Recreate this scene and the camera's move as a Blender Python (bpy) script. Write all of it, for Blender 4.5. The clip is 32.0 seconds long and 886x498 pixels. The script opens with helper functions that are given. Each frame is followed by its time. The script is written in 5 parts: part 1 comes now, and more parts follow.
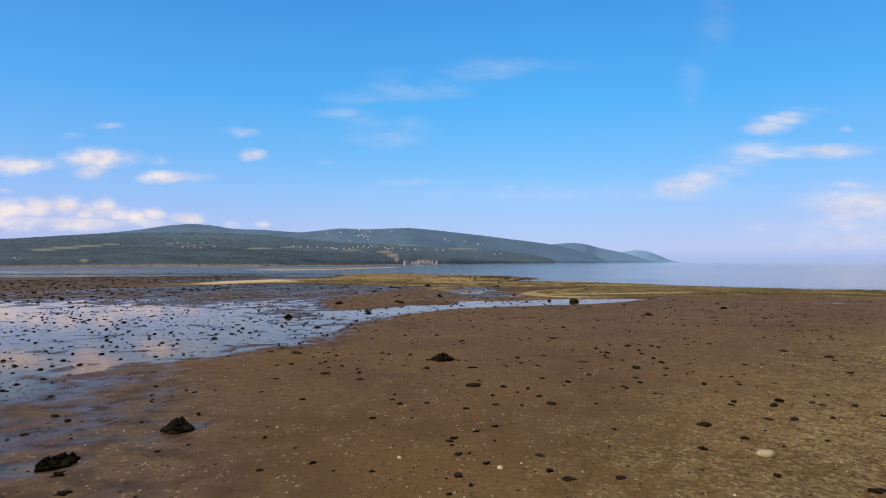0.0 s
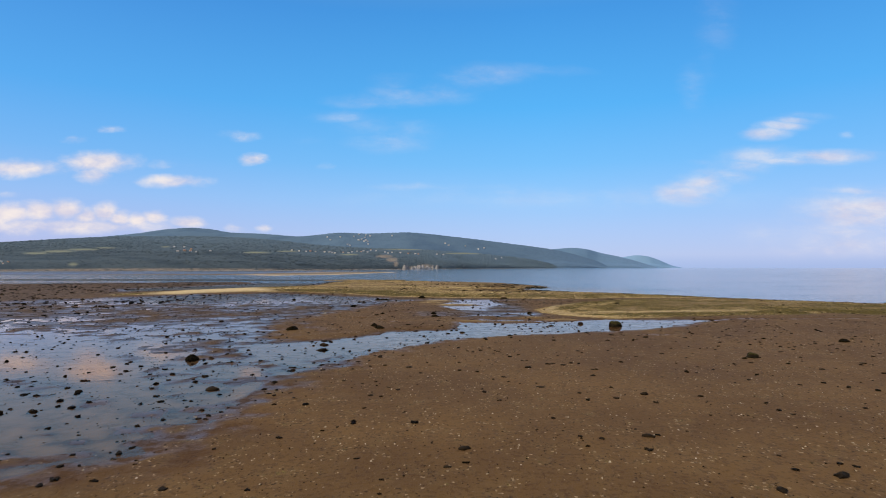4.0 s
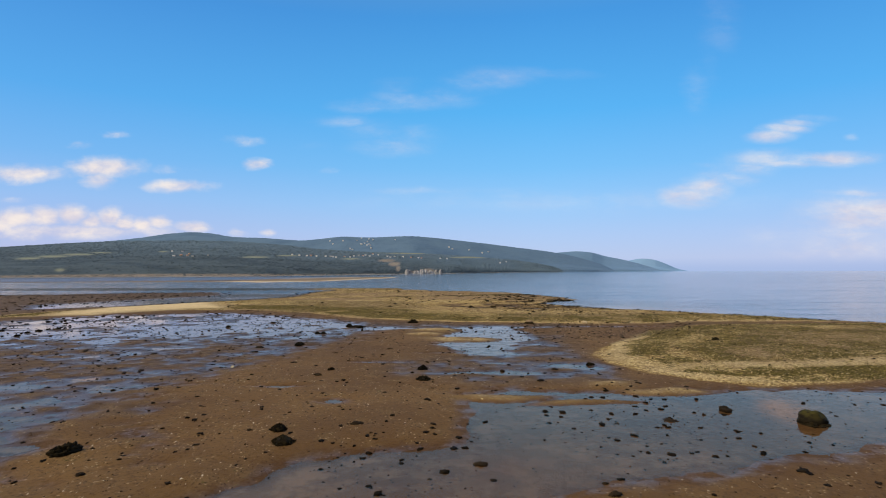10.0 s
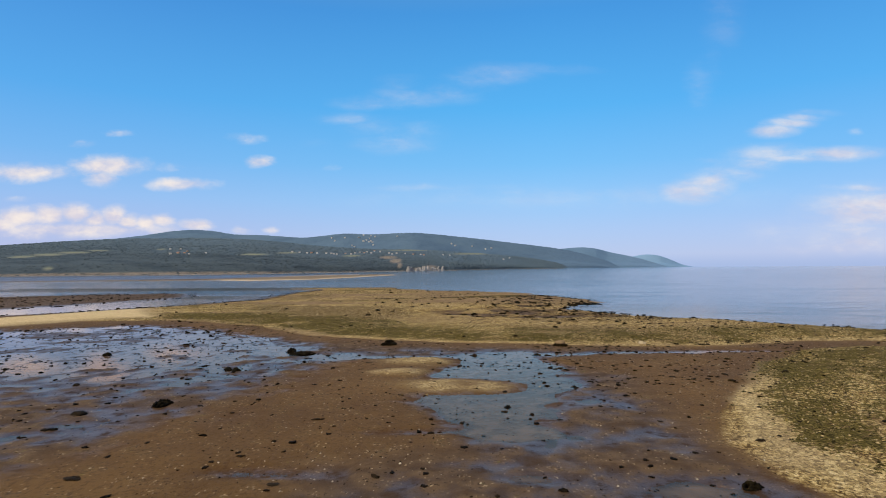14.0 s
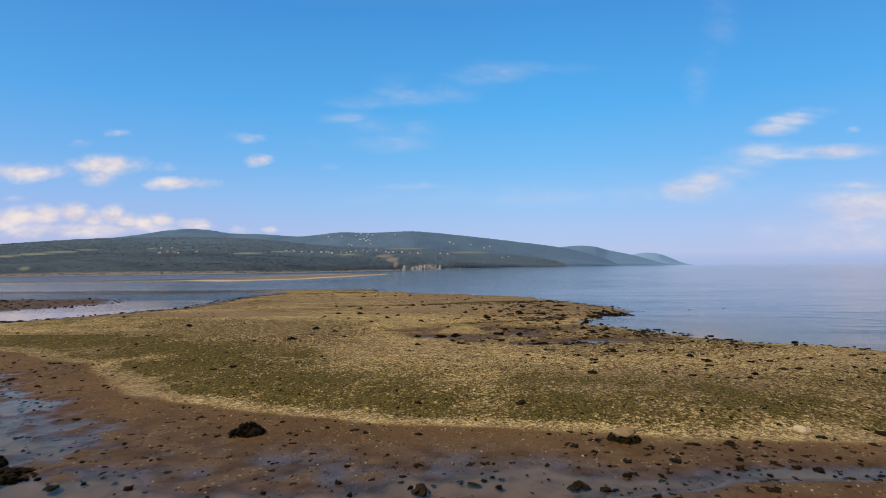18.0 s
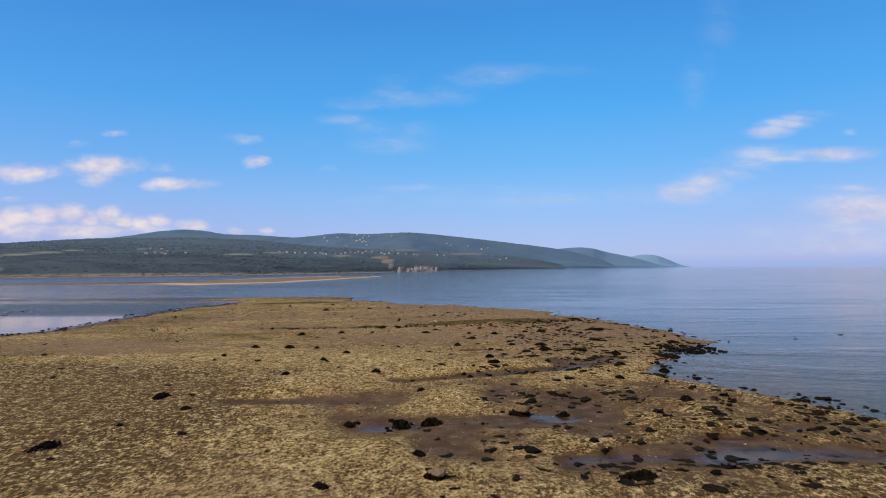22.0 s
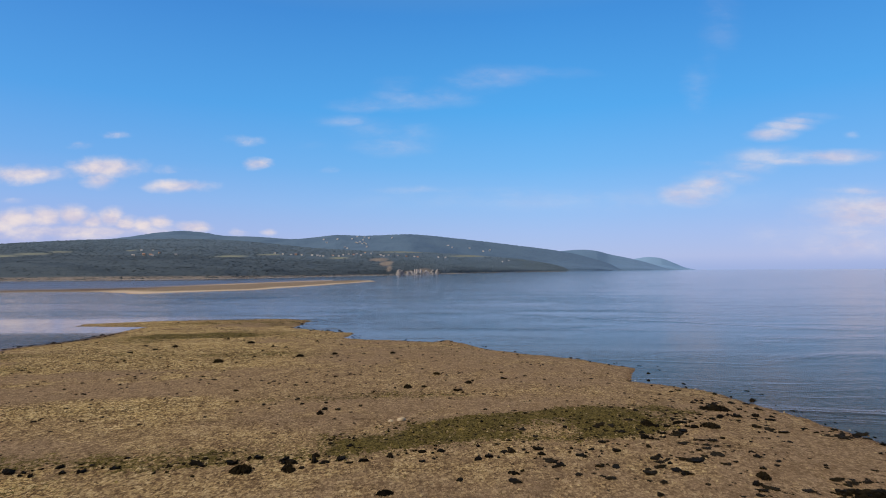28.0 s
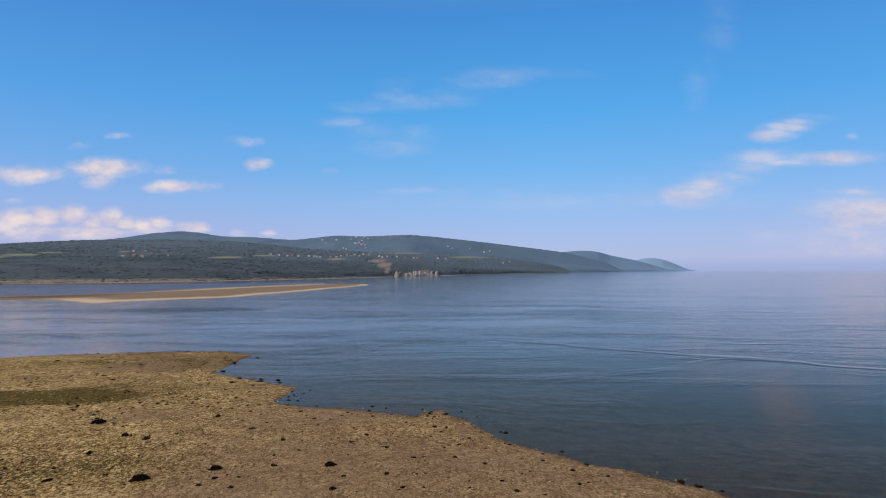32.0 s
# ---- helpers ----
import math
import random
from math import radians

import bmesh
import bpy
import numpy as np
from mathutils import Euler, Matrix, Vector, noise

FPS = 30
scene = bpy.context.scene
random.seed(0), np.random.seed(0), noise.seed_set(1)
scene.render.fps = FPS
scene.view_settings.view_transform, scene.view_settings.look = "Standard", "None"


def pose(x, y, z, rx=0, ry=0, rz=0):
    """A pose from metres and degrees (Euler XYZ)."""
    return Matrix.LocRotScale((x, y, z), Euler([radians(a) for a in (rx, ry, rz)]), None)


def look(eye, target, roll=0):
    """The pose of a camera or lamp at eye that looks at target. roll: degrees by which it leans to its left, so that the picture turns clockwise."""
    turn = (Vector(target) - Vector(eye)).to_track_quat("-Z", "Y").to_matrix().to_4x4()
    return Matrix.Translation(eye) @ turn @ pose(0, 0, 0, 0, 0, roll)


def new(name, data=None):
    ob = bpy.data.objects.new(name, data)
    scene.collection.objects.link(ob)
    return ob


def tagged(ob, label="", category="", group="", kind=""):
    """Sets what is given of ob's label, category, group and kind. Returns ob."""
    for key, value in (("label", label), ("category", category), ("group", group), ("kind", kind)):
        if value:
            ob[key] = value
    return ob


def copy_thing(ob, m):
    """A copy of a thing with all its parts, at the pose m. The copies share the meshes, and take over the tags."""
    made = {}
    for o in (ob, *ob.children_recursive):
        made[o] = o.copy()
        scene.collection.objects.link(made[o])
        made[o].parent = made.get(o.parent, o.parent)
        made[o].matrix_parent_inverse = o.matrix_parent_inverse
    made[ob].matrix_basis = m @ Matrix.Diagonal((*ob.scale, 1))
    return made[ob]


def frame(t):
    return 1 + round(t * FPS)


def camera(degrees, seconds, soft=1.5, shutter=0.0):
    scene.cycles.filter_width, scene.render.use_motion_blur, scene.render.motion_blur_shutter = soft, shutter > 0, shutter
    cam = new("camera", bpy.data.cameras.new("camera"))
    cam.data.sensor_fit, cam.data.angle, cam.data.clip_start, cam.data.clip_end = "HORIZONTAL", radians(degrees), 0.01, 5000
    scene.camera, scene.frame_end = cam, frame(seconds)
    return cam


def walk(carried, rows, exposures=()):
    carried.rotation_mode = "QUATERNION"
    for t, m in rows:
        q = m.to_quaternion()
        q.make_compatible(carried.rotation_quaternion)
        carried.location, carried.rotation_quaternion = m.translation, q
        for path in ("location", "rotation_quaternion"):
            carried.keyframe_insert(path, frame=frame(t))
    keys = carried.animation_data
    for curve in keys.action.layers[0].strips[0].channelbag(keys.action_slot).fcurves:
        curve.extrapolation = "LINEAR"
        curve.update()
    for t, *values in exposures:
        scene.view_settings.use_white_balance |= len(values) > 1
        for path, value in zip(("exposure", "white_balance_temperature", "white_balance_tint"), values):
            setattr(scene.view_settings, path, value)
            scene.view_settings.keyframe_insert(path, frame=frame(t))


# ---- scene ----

# ---- camera ----
cam = camera(74.0, 32.0, soft=1.0, shutter=0.35)
PATH = [
    (0, 0.00, 0.40, 5.50, 91.270, 0.060, 0.000),
    (1, 0.30, 6.08, 5.52, 91.310, 0.050, 0.000),
    (2, 0.52, 11.50, 5.60, 91.405, 0.020, 0.000),
    (3, 0.56, 16.60, 5.75, 91.555, -0.040, 0.020),
    (4, 0.60, 21.40, 5.97, 91.715, -0.098, 0.048),
    (6, 0.78, 31.40, 6.48, 91.900, -0.106, 0.129),
    (8, 0.94, 42.01, 6.81, 92.058, -0.012, 0.271),
    (10, 1.12, 53.30, 6.98, 92.090, 0.061, 0.419),
    (12, 1.23, 65.24, 7.13, 91.958, 0.129, 0.608),
    (14, 2.13, 78.03, 7.03, 91.774, 0.309, 0.718),
    (16, 3.63, 91.85, 6.86, 91.685, 0.390, 0.700),
    (18, 4.96, 106.59, 6.93, 91.651, 0.467, 0.608),
    (20, 6.00, 121.70, 6.90, 91.697, 0.496, 0.448),
    (22, 6.29, 136.65, 7.30, 91.804, 0.338, 0.345),
    (24, 6.71, 151.34, 7.89, 91.910, 0.278, 0.410),
    (26, 6.91, 165.83, 8.36, 91.973, 0.261, 0.455),
    (28, 7.41, 180.19, 8.67, 92.004, 0.243, 0.497),
    (30, 7.81, 194.45, 9.37, 92.059, 0.243, 0.507),
    (32, 7.97, 208.66, 10.35, 92.079, 0.181, 0.507),
]
walk(cam, [(t, pose(x, y, z, rx, ry, rz)) for t, x, y, z, rx, ry, rz in PATH], exposures=[(0, 0.2, 6250, 13), (3, 0.2, 6300, 13), (6, 0.2, 6450, 11), (13, 0.2, 6500, 11), (17, 0.13, 6480, 12), (20, 0.08, 6250, 15), (25, 0.03, 6080, 17), (28, 0.02, 6250, 17), (32, 0.0, 6400, 18)])

# ---- sky and sun ----
SUN_TURN, SUN_UP = radians(-112), radians(48)      # turn from straight ahead, clockwise
sun = new("sun", bpy.data.lights.new("sun", "SUN"))
sun.data.energy, sun.data.angle, sun.data.color = 3.0, radians(0.6), (1.0, 0.84, 0.6)
sun.matrix_world = look((math.sin(SUN_TURN) * 300, math.cos(SUN_TURN) * 300, 300 * math.tan(SUN_UP)), (0, 0, 0))

# clouds: bearing and rise as slopes, half width, half height, strength
PUFFS = [
    (-0.730, 0.168, 0.060, 0.0125, 1.00), (-0.593, 0.177, 0.048, 0.0135, 1.10), (-0.600, 0.158, 0.025, 0.0125, 0.95), (-0.459, 0.147, 0.044, 0.0087, 0.95), (-0.330, 0.185, 0.022, 0.0087, 0.95),
    (-0.347, 0.224, 0.033, 0.0087, 0.50), (-0.577, 0.234, 0.029, 0.0058, 0.60), (-0.630, 0.217, 0.021, 0.0077, 0.55), (-0.471, 0.174, 0.040, 0.0067, 0.45), (-0.197, 0.171, 0.017, 0.0067, 0.40), (-0.744, 0.121, 0.043, 0.0067, 0.40),
]
BANK = [
    (-0.440, 0.074, 0.023, 0.0077, 1.05), (-0.358, 0.064, 0.017, 0.0058, 0.65), (-0.306, 0.065, 0.011, 0.0048, 0.75), (-0.743, 0.089, 0.035, 0.0125, 1.10), (-0.694, 0.093, 0.027, 0.0125, 1.15),
    (-0.650, 0.095, 0.025, 0.0125, 1.20), (-0.611, 0.086, 0.023, 0.0115, 1.10), (-0.577, 0.093, 0.021, 0.0125, 1.15), (-0.550, 0.083, 0.019, 0.0106, 1.10), (-0.518, 0.080, 0.019, 0.0096, 1.05),
    (-0.491, 0.083, 0.017, 0.0087, 1.05), (-0.635, 0.069, 0.144, 0.0106, 0.90), (-0.733, 0.063, 0.077, 0.0106, 0.70), (-0.469, 0.062, 0.029, 0.0067, 0.60), (-0.79, 0.08, 0.06, 0.016, 1.0),
]
WISPS = [
    (0.555, 0.228, 0.03, 0.008, 1.00), (0.578, 0.241, 0.03, 0.008, 1.00), (0.598, 0.25, 0.03, 0.006, 0.80), (0.625, 0.259, 0.035, 0.005, 0.60), (0.645, 0.190, 0.07, 0.0075, 1.00), (0.60, 0.184, 0.07, 0.008, 0.85), (0.548, 0.190, 0.06, 0.012, 0.72), (0.51, 0.172, 0.05, 0.012, 0.62),
    (0.449, 0.177, 0.027, 0.0048, 0.40), (0.41, 0.127, 0.035, 0.015, 1.0), (0.435, 0.138, 0.035, 0.015, 0.95), (0.471, 0.155, 0.045, 0.0125, 0.65), (0.695, 0.131, 0.048, 0.0058, 0.75), (0.713, 0.094, 0.075, 0.0280, 1.0),
    (0.69, 0.049, 0.12, 0.022, 0.8), (0.471, 0.423, 0.03, 0.05, 0.30), (0.45, 0.36, 0.02, 0.05, 0.22), (0.427, 0.301, 0.02, 0.042, 0.36), (0.685, 0.227, 0.009, 0.0048, 0.45),
]
VEILS = [
    (-0.12, 0.283, 0.06, 0.011, 0.52), (-0.07, 0.29, 0.06, 0.013, 0.54), (-0.078, 0.315, 0.035, 0.0135, 0.34), (0.0, 0.30, 0.045, 0.016, 0.46), (0.035, 0.318, 0.045, 0.016, 0.46), (0.08, 0.331, 0.055, 0.0135, 0.50), (0.160, 0.336, 0.077, 0.0087, 0.30),
    (-0.168, 0.257, 0.045, 0.008, 0.48), (-0.12, 0.242, 0.05, 0.014, 0.42), (-0.075, 0.232, 0.05, 0.015, 0.46), (-0.095, 0.214, 0.05, 0.013, 0.52), (-0.228, 0.215, 0.029, 0.0087, 0.22), (0.121, 0.136, 0.192, 0.0087, 0.32),
    (-0.034, 0.127, 0.087, 0.0115, 0.25), (-0.058, 0.135, 0.053, 0.0058, 0.50), (0.2, 0.12, 0.3, 0.02, 0.35),
]
world = bpy.data.worlds.new("sky")
scene.world = world
world.use_nodes = True


class Nodes:
    """A short hand for building node trees."""

    def __init__(self, tree):
        self.tree = tree
        tree.nodes.clear()

    def add(self, kind, *links, **settings):
        n = self.tree.nodes.new("ShaderNode" + kind)
        for key, value in settings.items():
            setattr(n, key, value)
        for i, value in enumerate(links):
            self.put(n.inputs[i], value)
        return n

    def put(self, socket, value):
        if value is None:
            return
        if isinstance(value, bpy.types.Node):
            value = value.outputs[0]
        if isinstance(value, bpy.types.NodeSocket):
            self.tree.links.new(value, socket)
        else:
            socket.default_value = value

    def math(self, op, a, b=None, clamp=False):
        return self.add("Math", a, b, operation=op, use_clamp=clamp)

    def vec(self, op, a, b=None):
        return self.add("VectorMath", a, b, operation=op)

    def noise(self, vector, scale, detail=4.0, rough=0.55):
        n = self.add("TexNoise", vector)
        n.inputs["Scale"].default_value, n.inputs["Detail"].default_value, n.inputs["Roughness"].default_value = scale, detail, rough
        return n

    def ramp(self, value, *stops):
        n = self.add("ValToRGB", value)
        el = n.color_ramp.elements
        while len(el) < len(stops):
            el.new(1.0)
        for e, (p, c) in zip(el, stops):
            e.position, e.color = p, (c, c, c, 1) if isinstance(c, (int, float)) else (*c, 1)
        return n

    def mix(self, fac, a, b, blend="MIX"):
        n = self.add("Mix", data_type="RGBA", blend_type=blend)
        for i, v in ((0, fac), (6, a), (7, b)):
            if isinstance(v, tuple):
                v = (*v, 1)[:4]
            self.put(n.inputs[i], v)
        return n.outputs[2]

    def span(self, value, a, b, c=0.0, d=1.0):
        return self.add("MapRange", value, a, b, c, d, interpolation_type="SMOOTHSTEP")


def sky_nodes():
    N = Nodes(world.node_tree)
    way = N.add("TexCoord").outputs["Generated"]
    xyz = N.add("SeparateXYZ", way)
    ahead = N.math("MAXIMUM", xyz.outputs[1], 0.05)
    u, v = N.math("DIVIDE", xyz.outputs[0], ahead), N.math("DIVIDE", xyz.outputs[2], ahead)
    flat = N.add("CombineXYZ", u, v, 0.0)
    stretch = N.vec("MULTIPLY", flat, (1.0, 2.6, 1.0))
    warp = N.noise(stretch, 6.0, 5.0, 0.6)
    flat = N.vec("ADD", flat, N.vec("MULTIPLY", N.vec("SUBTRACT", warp.outputs["Color"], (0.5, 0.5, 0.5)), (0.06, 0.02, 0.0)))
    total = []
    for clouds in (PUFFS + BANK, WISPS + VEILS):
        acc = None
        for cu, cv, a, b, s in clouds:
            a, b = a * 1.12, b * 1.12
            d = N.vec("MULTIPLY", N.vec("SUBTRACT", flat, (cu, cv, 0.0)), (1 / a, 1 / b, 0.0))
            q = N.math("SUBTRACT", 1.25, N.math("MULTIPLY", N.vec("LENGTH", d).outputs["Value"], 0.62), clamp=True)
            q = N.math("MULTIPLY", q, s)
            acc = q if acc is None else N.math("MAXIMUM", acc, q)
        total.append(acc)
    fine = N.noise(N.vec("MULTIPLY", flat, (1.0, 1.7, 1.0)), 17.0, 6.0, 0.58)
    strands = N.noise(N.vec("MULTIPLY", N.vec("ADD", flat, (0.0, 3.0, 0.0)), (1.0, 2.6, 1.0)), 7.0, 6.0, 0.6)
    puff = N.math("ADD", total[0], N.math("MULTIPLY", N.math("MULTIPLY", N.math("SUBTRACT", fine, 0.5), 1.25), N.span(total[0], 0.0, 0.5)))
    puff = N.math("MULTIPLY", N.span(puff, 0.26, 1.3), 0.9)
    wisp = N.math("MULTIPLY", total[1], N.span(strands, 0.32, 0.7, 0.5, 1.25))
    wisp = N.math("MULTIPLY", N.span(wisp, 0.1, 1.3), 0.74)
    cover = N.math("MAXIMUM", puff, wisp)
    cover = N.math("MULTIPLY", cover, N.span(xyz.outputs[1], 0.1, 0.35))
    sky = N.add("TexSky", sky_type="NISHITA", sun_disc=False, sun_elevation=SUN_UP, sun_rotation=SUN_TURN, air_density=1.0, dust_density=0.6, ozone_density=2.2)
    # the clear air from the horizon up, over the physical sky
    # the top stops, out of view, are greyed to cut blue fill on the ground
    air = N.ramp(xyz.outputs[2], (0.0, (0.345, 0.45, 0.70)), (0.006, (0.36, 0.46, 0.71)), (0.02, (0.425, 0.51, 0.74)), (0.06, (0.365, 0.51, 0.785)), (0.11, (0.27, 0.51, 0.825)),
                 (0.17, (0.16, 0.465, 0.825)), (0.26, (0.08, 0.40, 0.80)), (0.4, (0.048, 0.28, 0.67)), (0.6, (0.15, 0.24, 0.40)), (1.0, (0.2, 0.25, 0.34)))
    side = N.ramp(N.span(u, -0.85, 0.85), (0.0, (0.99, 0.90, 0.95)), (0.45, (1.0, 1.0, 1.0)), (0.65, (1.0, 1.03, 1.03)), (1.0, (0.98, 0.97, 1.0)))
    air = N.mix(1.0, air.outputs[0], side.outputs[0], "MULTIPLY")
    sky = N.vec("MULTIPLY", sky.outputs[0], (0.09, 0.1, 0.11))
    clear = N.mix(0.9, sky, air)
    clear = N.mix(N.span(xyz.outputs[1], 0.2, -0.6), clear, (0.215, 0.215, 0.23))   # unseen rear sky greyed to weaken the blue fill
    shade = N.mix(N.span(fine, 0.3, 0.7), (0.64, 0.58, 0.63), (0.86, 0.765, 0.68))
    whole = N.mix(cover, clear, shade)
    N.add("OutputWorld", N.add("Background", whole, 1.0))


sky_nodes()

# ---- materials ----
def material(name):
    m = bpy.data.materials.new(name)
    m.use_nodes = True
    N = Nodes(m.node_tree)
    bsdf = N.add("BsdfPrincipled")
    N.add("OutputMaterial", bsdf)
    return m, N, bsdf


def bump(N, bsdf, height, strength, distance):
    b = N.add("Bump")
    b.inputs["Strength"].default_value, b.inputs["Distance"].default_value = strength, distance
    N.put(b.inputs["Height"], height)
    N.put(bsdf.inputs["Normal"], b)


def ground_material():
    m, N, bsdf = material("tidal_ground")
    at = N.add("NewGeometry").outputs["Position"]
    z = N.add("SeparateXYZ", at).outputs[2]
    zone = {k: N.add("Attribute", attribute_name=k).outputs["Fac"] for k in ("gravel", "weed", "sand", "silt", "brown", "soil")}
    broad, mid = N.noise(at, 0.11, 5.0), N.noise(at, 0.9, 6.0, 0.62)
    grain, speck = N.noise(at, 5.5, 4.0, 0.68), N.noise(at, 17.0, 4.0, 0.72)
    mud = N.mix(N.span(broad, 0.35, 0.65), (0.106, 0.059, 0.021), (0.15, 0.087, 0.031))
    mud = N.mix(N.span(mid, 0.46, 0.8), mud, (0.158, 0.099, 0.041))
    mud = N.mix(N.math("MULTIPLY", N.span(grain, 0.52, 0.6), 0.6), mud, (0.062, 0.033, 0.013))
    mud = N.mix(N.math("MULTIPLY", N.span(speck, 0.58, 0.66), 0.35), mud, (0.24, 0.165, 0.085))
    silt = N.mix(N.span(mid, 0.4, 0.6), (0.074, 0.046, 0.025), (0.128, 0.084, 0.047))
    mud = N.mix(zone["silt"], mud, silt)
    # shell gravel: chips and cobbles cell by cell, brown washes, tufts of weed
    bent = N.vec("ADD", at, N.vec("MULTIPLY", N.vec("SUBTRACT", N.noise(at, 9.0, 2.0).outputs["Color"], (0.5, 0.5, 0.5)), (0.22, 0.22, 0.0)))
    chip = []
    for scale in (6.5, 13.0):
        cells = N.add("TexVoronoi", bent)
        cells.inputs["Scale"].default_value = scale
        chip.append(N.add("SeparateColor", cells.outputs["Color"]))
    coarse, small = chip[0].outputs[0], chip[1].outputs[1]
    fine_cells = N.add("TexVoronoi", at)
    fine_cells.inputs["Scale"].default_value = 15.0
    dust = N.add("SeparateColor", fine_cells.outputs["Color"])
    grit = N.span(N.math("ADD", dust.outputs[0], N.math("MULTIPLY", N.math("SUBTRACT", mid, 0.5), 0.6)), 0.94, 0.985)
    mud = N.mix(N.math("MULTIPLY", grit, 0.75), mud, N.mix(N.span(dust.outputs[2], 0.62, 0.75), (0.022, 0.013, 0.006), (0.4, 0.3, 0.18)))
    tone = N.math("ADD", N.math("MULTIPLY", coarse, 0.4), N.math("MULTIPLY", small, 0.6))
    tone = N.math("ADD", tone, N.math("MULTIPLY", N.math("SUBTRACT", mid, 0.5), 0.8))
    tone = N.math("SUBTRACT", tone, N.math("MULTIPLY", zone["brown"], 0.12))
    stones = N.ramp(tone, (0.12, (0.055, 0.03, 0.011)), (0.36, (0.185, 0.118, 0.048)), (0.5, (0.35, 0.245, 0.09)), (0.7, (0.58, 0.435, 0.18)), (0.88, (0.8, 0.66, 0.35))).outputs[0]
    wash = N.mix(N.span(N.math("ADD", N.math("MULTIPLY", tone, 0.7), N.math("MULTIPLY", speck, 0.3)), 0.2, 0.72), (0.2, 0.135, 0.073), (0.375, 0.268, 0.158))
    stones = N.mix(N.math("MULTIPLY", zone["brown"], 0.92), stones, wash)
    # straw-coloured chips lie in clumps on dark brown soil
    clump = N.noise(at, 2.6, 6.0, 0.7)
    straw = N.math("ADD", clump, N.math("ADD", N.math("MULTIPLY", N.math("SUBTRACT", coarse, 0.5), 0.1), N.math("MULTIPLY", N.math("SUBTRACT", small, 0.5), 0.16)))
    straw = N.span(N.math("SUBTRACT", straw, N.math("MULTIPLY", zone["soil"], 0.215)), 0.28, 0.42)
    soil = N.mix(small, (0.05, 0.03, 0.012), (0.155, 0.1, 0.043))
    stones = N.mix(N.math("MULTIPLY", N.math("SUBTRACT", 1.0, straw), N.math("SUBTRACT", 1.0, N.math("MULTIPLY", zone["brown"], 0.55))), stones, soil)
    base = N.mix(N.math("MULTIPLY", zone["gravel"], N.span(N.math("ADD", grain, zone["gravel"]), 0.55, 1.1)), mud, stones)
    sand = N.mix(N.span(mid, 0.3, 0.7), (0.56, 0.445, 0.245), (0.66, 0.53, 0.31))
    base = N.mix(N.math("MULTIPLY", zone["sand"], N.span(small, -0.2, 0.5, 0.5, 1.0)), base, sand)
    green = N.mix(small, (0.02, 0.016, 0.004), (0.185, 0.145, 0.038))
    tufts = N.math("SUBTRACT", N.math("MULTIPLY", zone["weed"], 0.9), N.math("ADD", N.math("MULTIPLY", chip[0].outputs[1], 0.5), N.math("MULTIPLY", chip[1].outputs[2], 0.4)))
    tufts = N.span(N.math("ADD", tufts, N.math("MULTIPLY", N.math("SUBTRACT", mid, 0.5), 1.3)), -0.04, 0.14)
    base = N.mix(tufts, base, green)
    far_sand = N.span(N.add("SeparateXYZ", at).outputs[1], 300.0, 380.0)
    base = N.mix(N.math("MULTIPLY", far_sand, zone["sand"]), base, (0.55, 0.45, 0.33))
    # damp near the water line, soaked below it
    damp = N.span(N.math("ADD", z, N.math("MULTIPLY", N.math("SUBTRACT", mid, 0.5), 0.1)), 0.01, 0.1, 1.0, 0.0)
    deep = N.span(z, -0.15, -1.2)
    base = N.mix(damp, base, N.mix(1.0, base, (0.74, 0.68, 0.66), "MULTIPLY"))
    base = N.mix(N.math("MULTIPLY", N.span(z, 0.0, -0.05), 0.75), base, N.mix(N.span(mid, 0.4, 0.6), (0.165, 0.113, 0.07), (0.235, 0.166, 0.106)))
    base = N.mix(deep, base, (0.02, 0.022, 0.022))
    N.put(bsdf.inputs["Base Color"], base)
    dry = N.math("MAXIMUM", N.math("MULTIPLY", zone["gravel"], 0.95), zone["sand"])
    film = N.math("MULTIPLY", damp, N.span(N.math("ADD", mid, N.math("MULTIPLY", zone["silt"], 0.12)), 0.4, 0.6))
    rough = N.mix(dry, N.mix(film, (0.75,) * 3, (0.3,) * 3), (0.9,) * 3)
    N.put(bsdf.inputs["Roughness"], rough)
    bsdf.inputs["Specular Tint"].default_value = (1.0, 0.8, 0.62, 1)
    N.put(bsdf.inputs["Specular IOR Level"], N.mix(dry, N.mix(film, (0.1,) * 3, (0.22,) * 3), (0.05,) * 3))
    lift = N.math("ADD", N.math("MULTIPLY", grain, 0.6), N.math("ADD", N.math("MULTIPLY", speck, 0.3), N.math("MULTIPLY", N.math("MULTIPLY", coarse, zone["gravel"]), 0.25)))
    lift = N.math("MULTIPLY", lift, N.math("ADD", N.math("SUBTRACT", 0.35, N.math("MULTIPLY", film, 0.27)), N.math("MULTIPLY", zone["gravel"], 1.1)))
    bump(N, bsdf, lift, 0.85, 0.16)
    return m


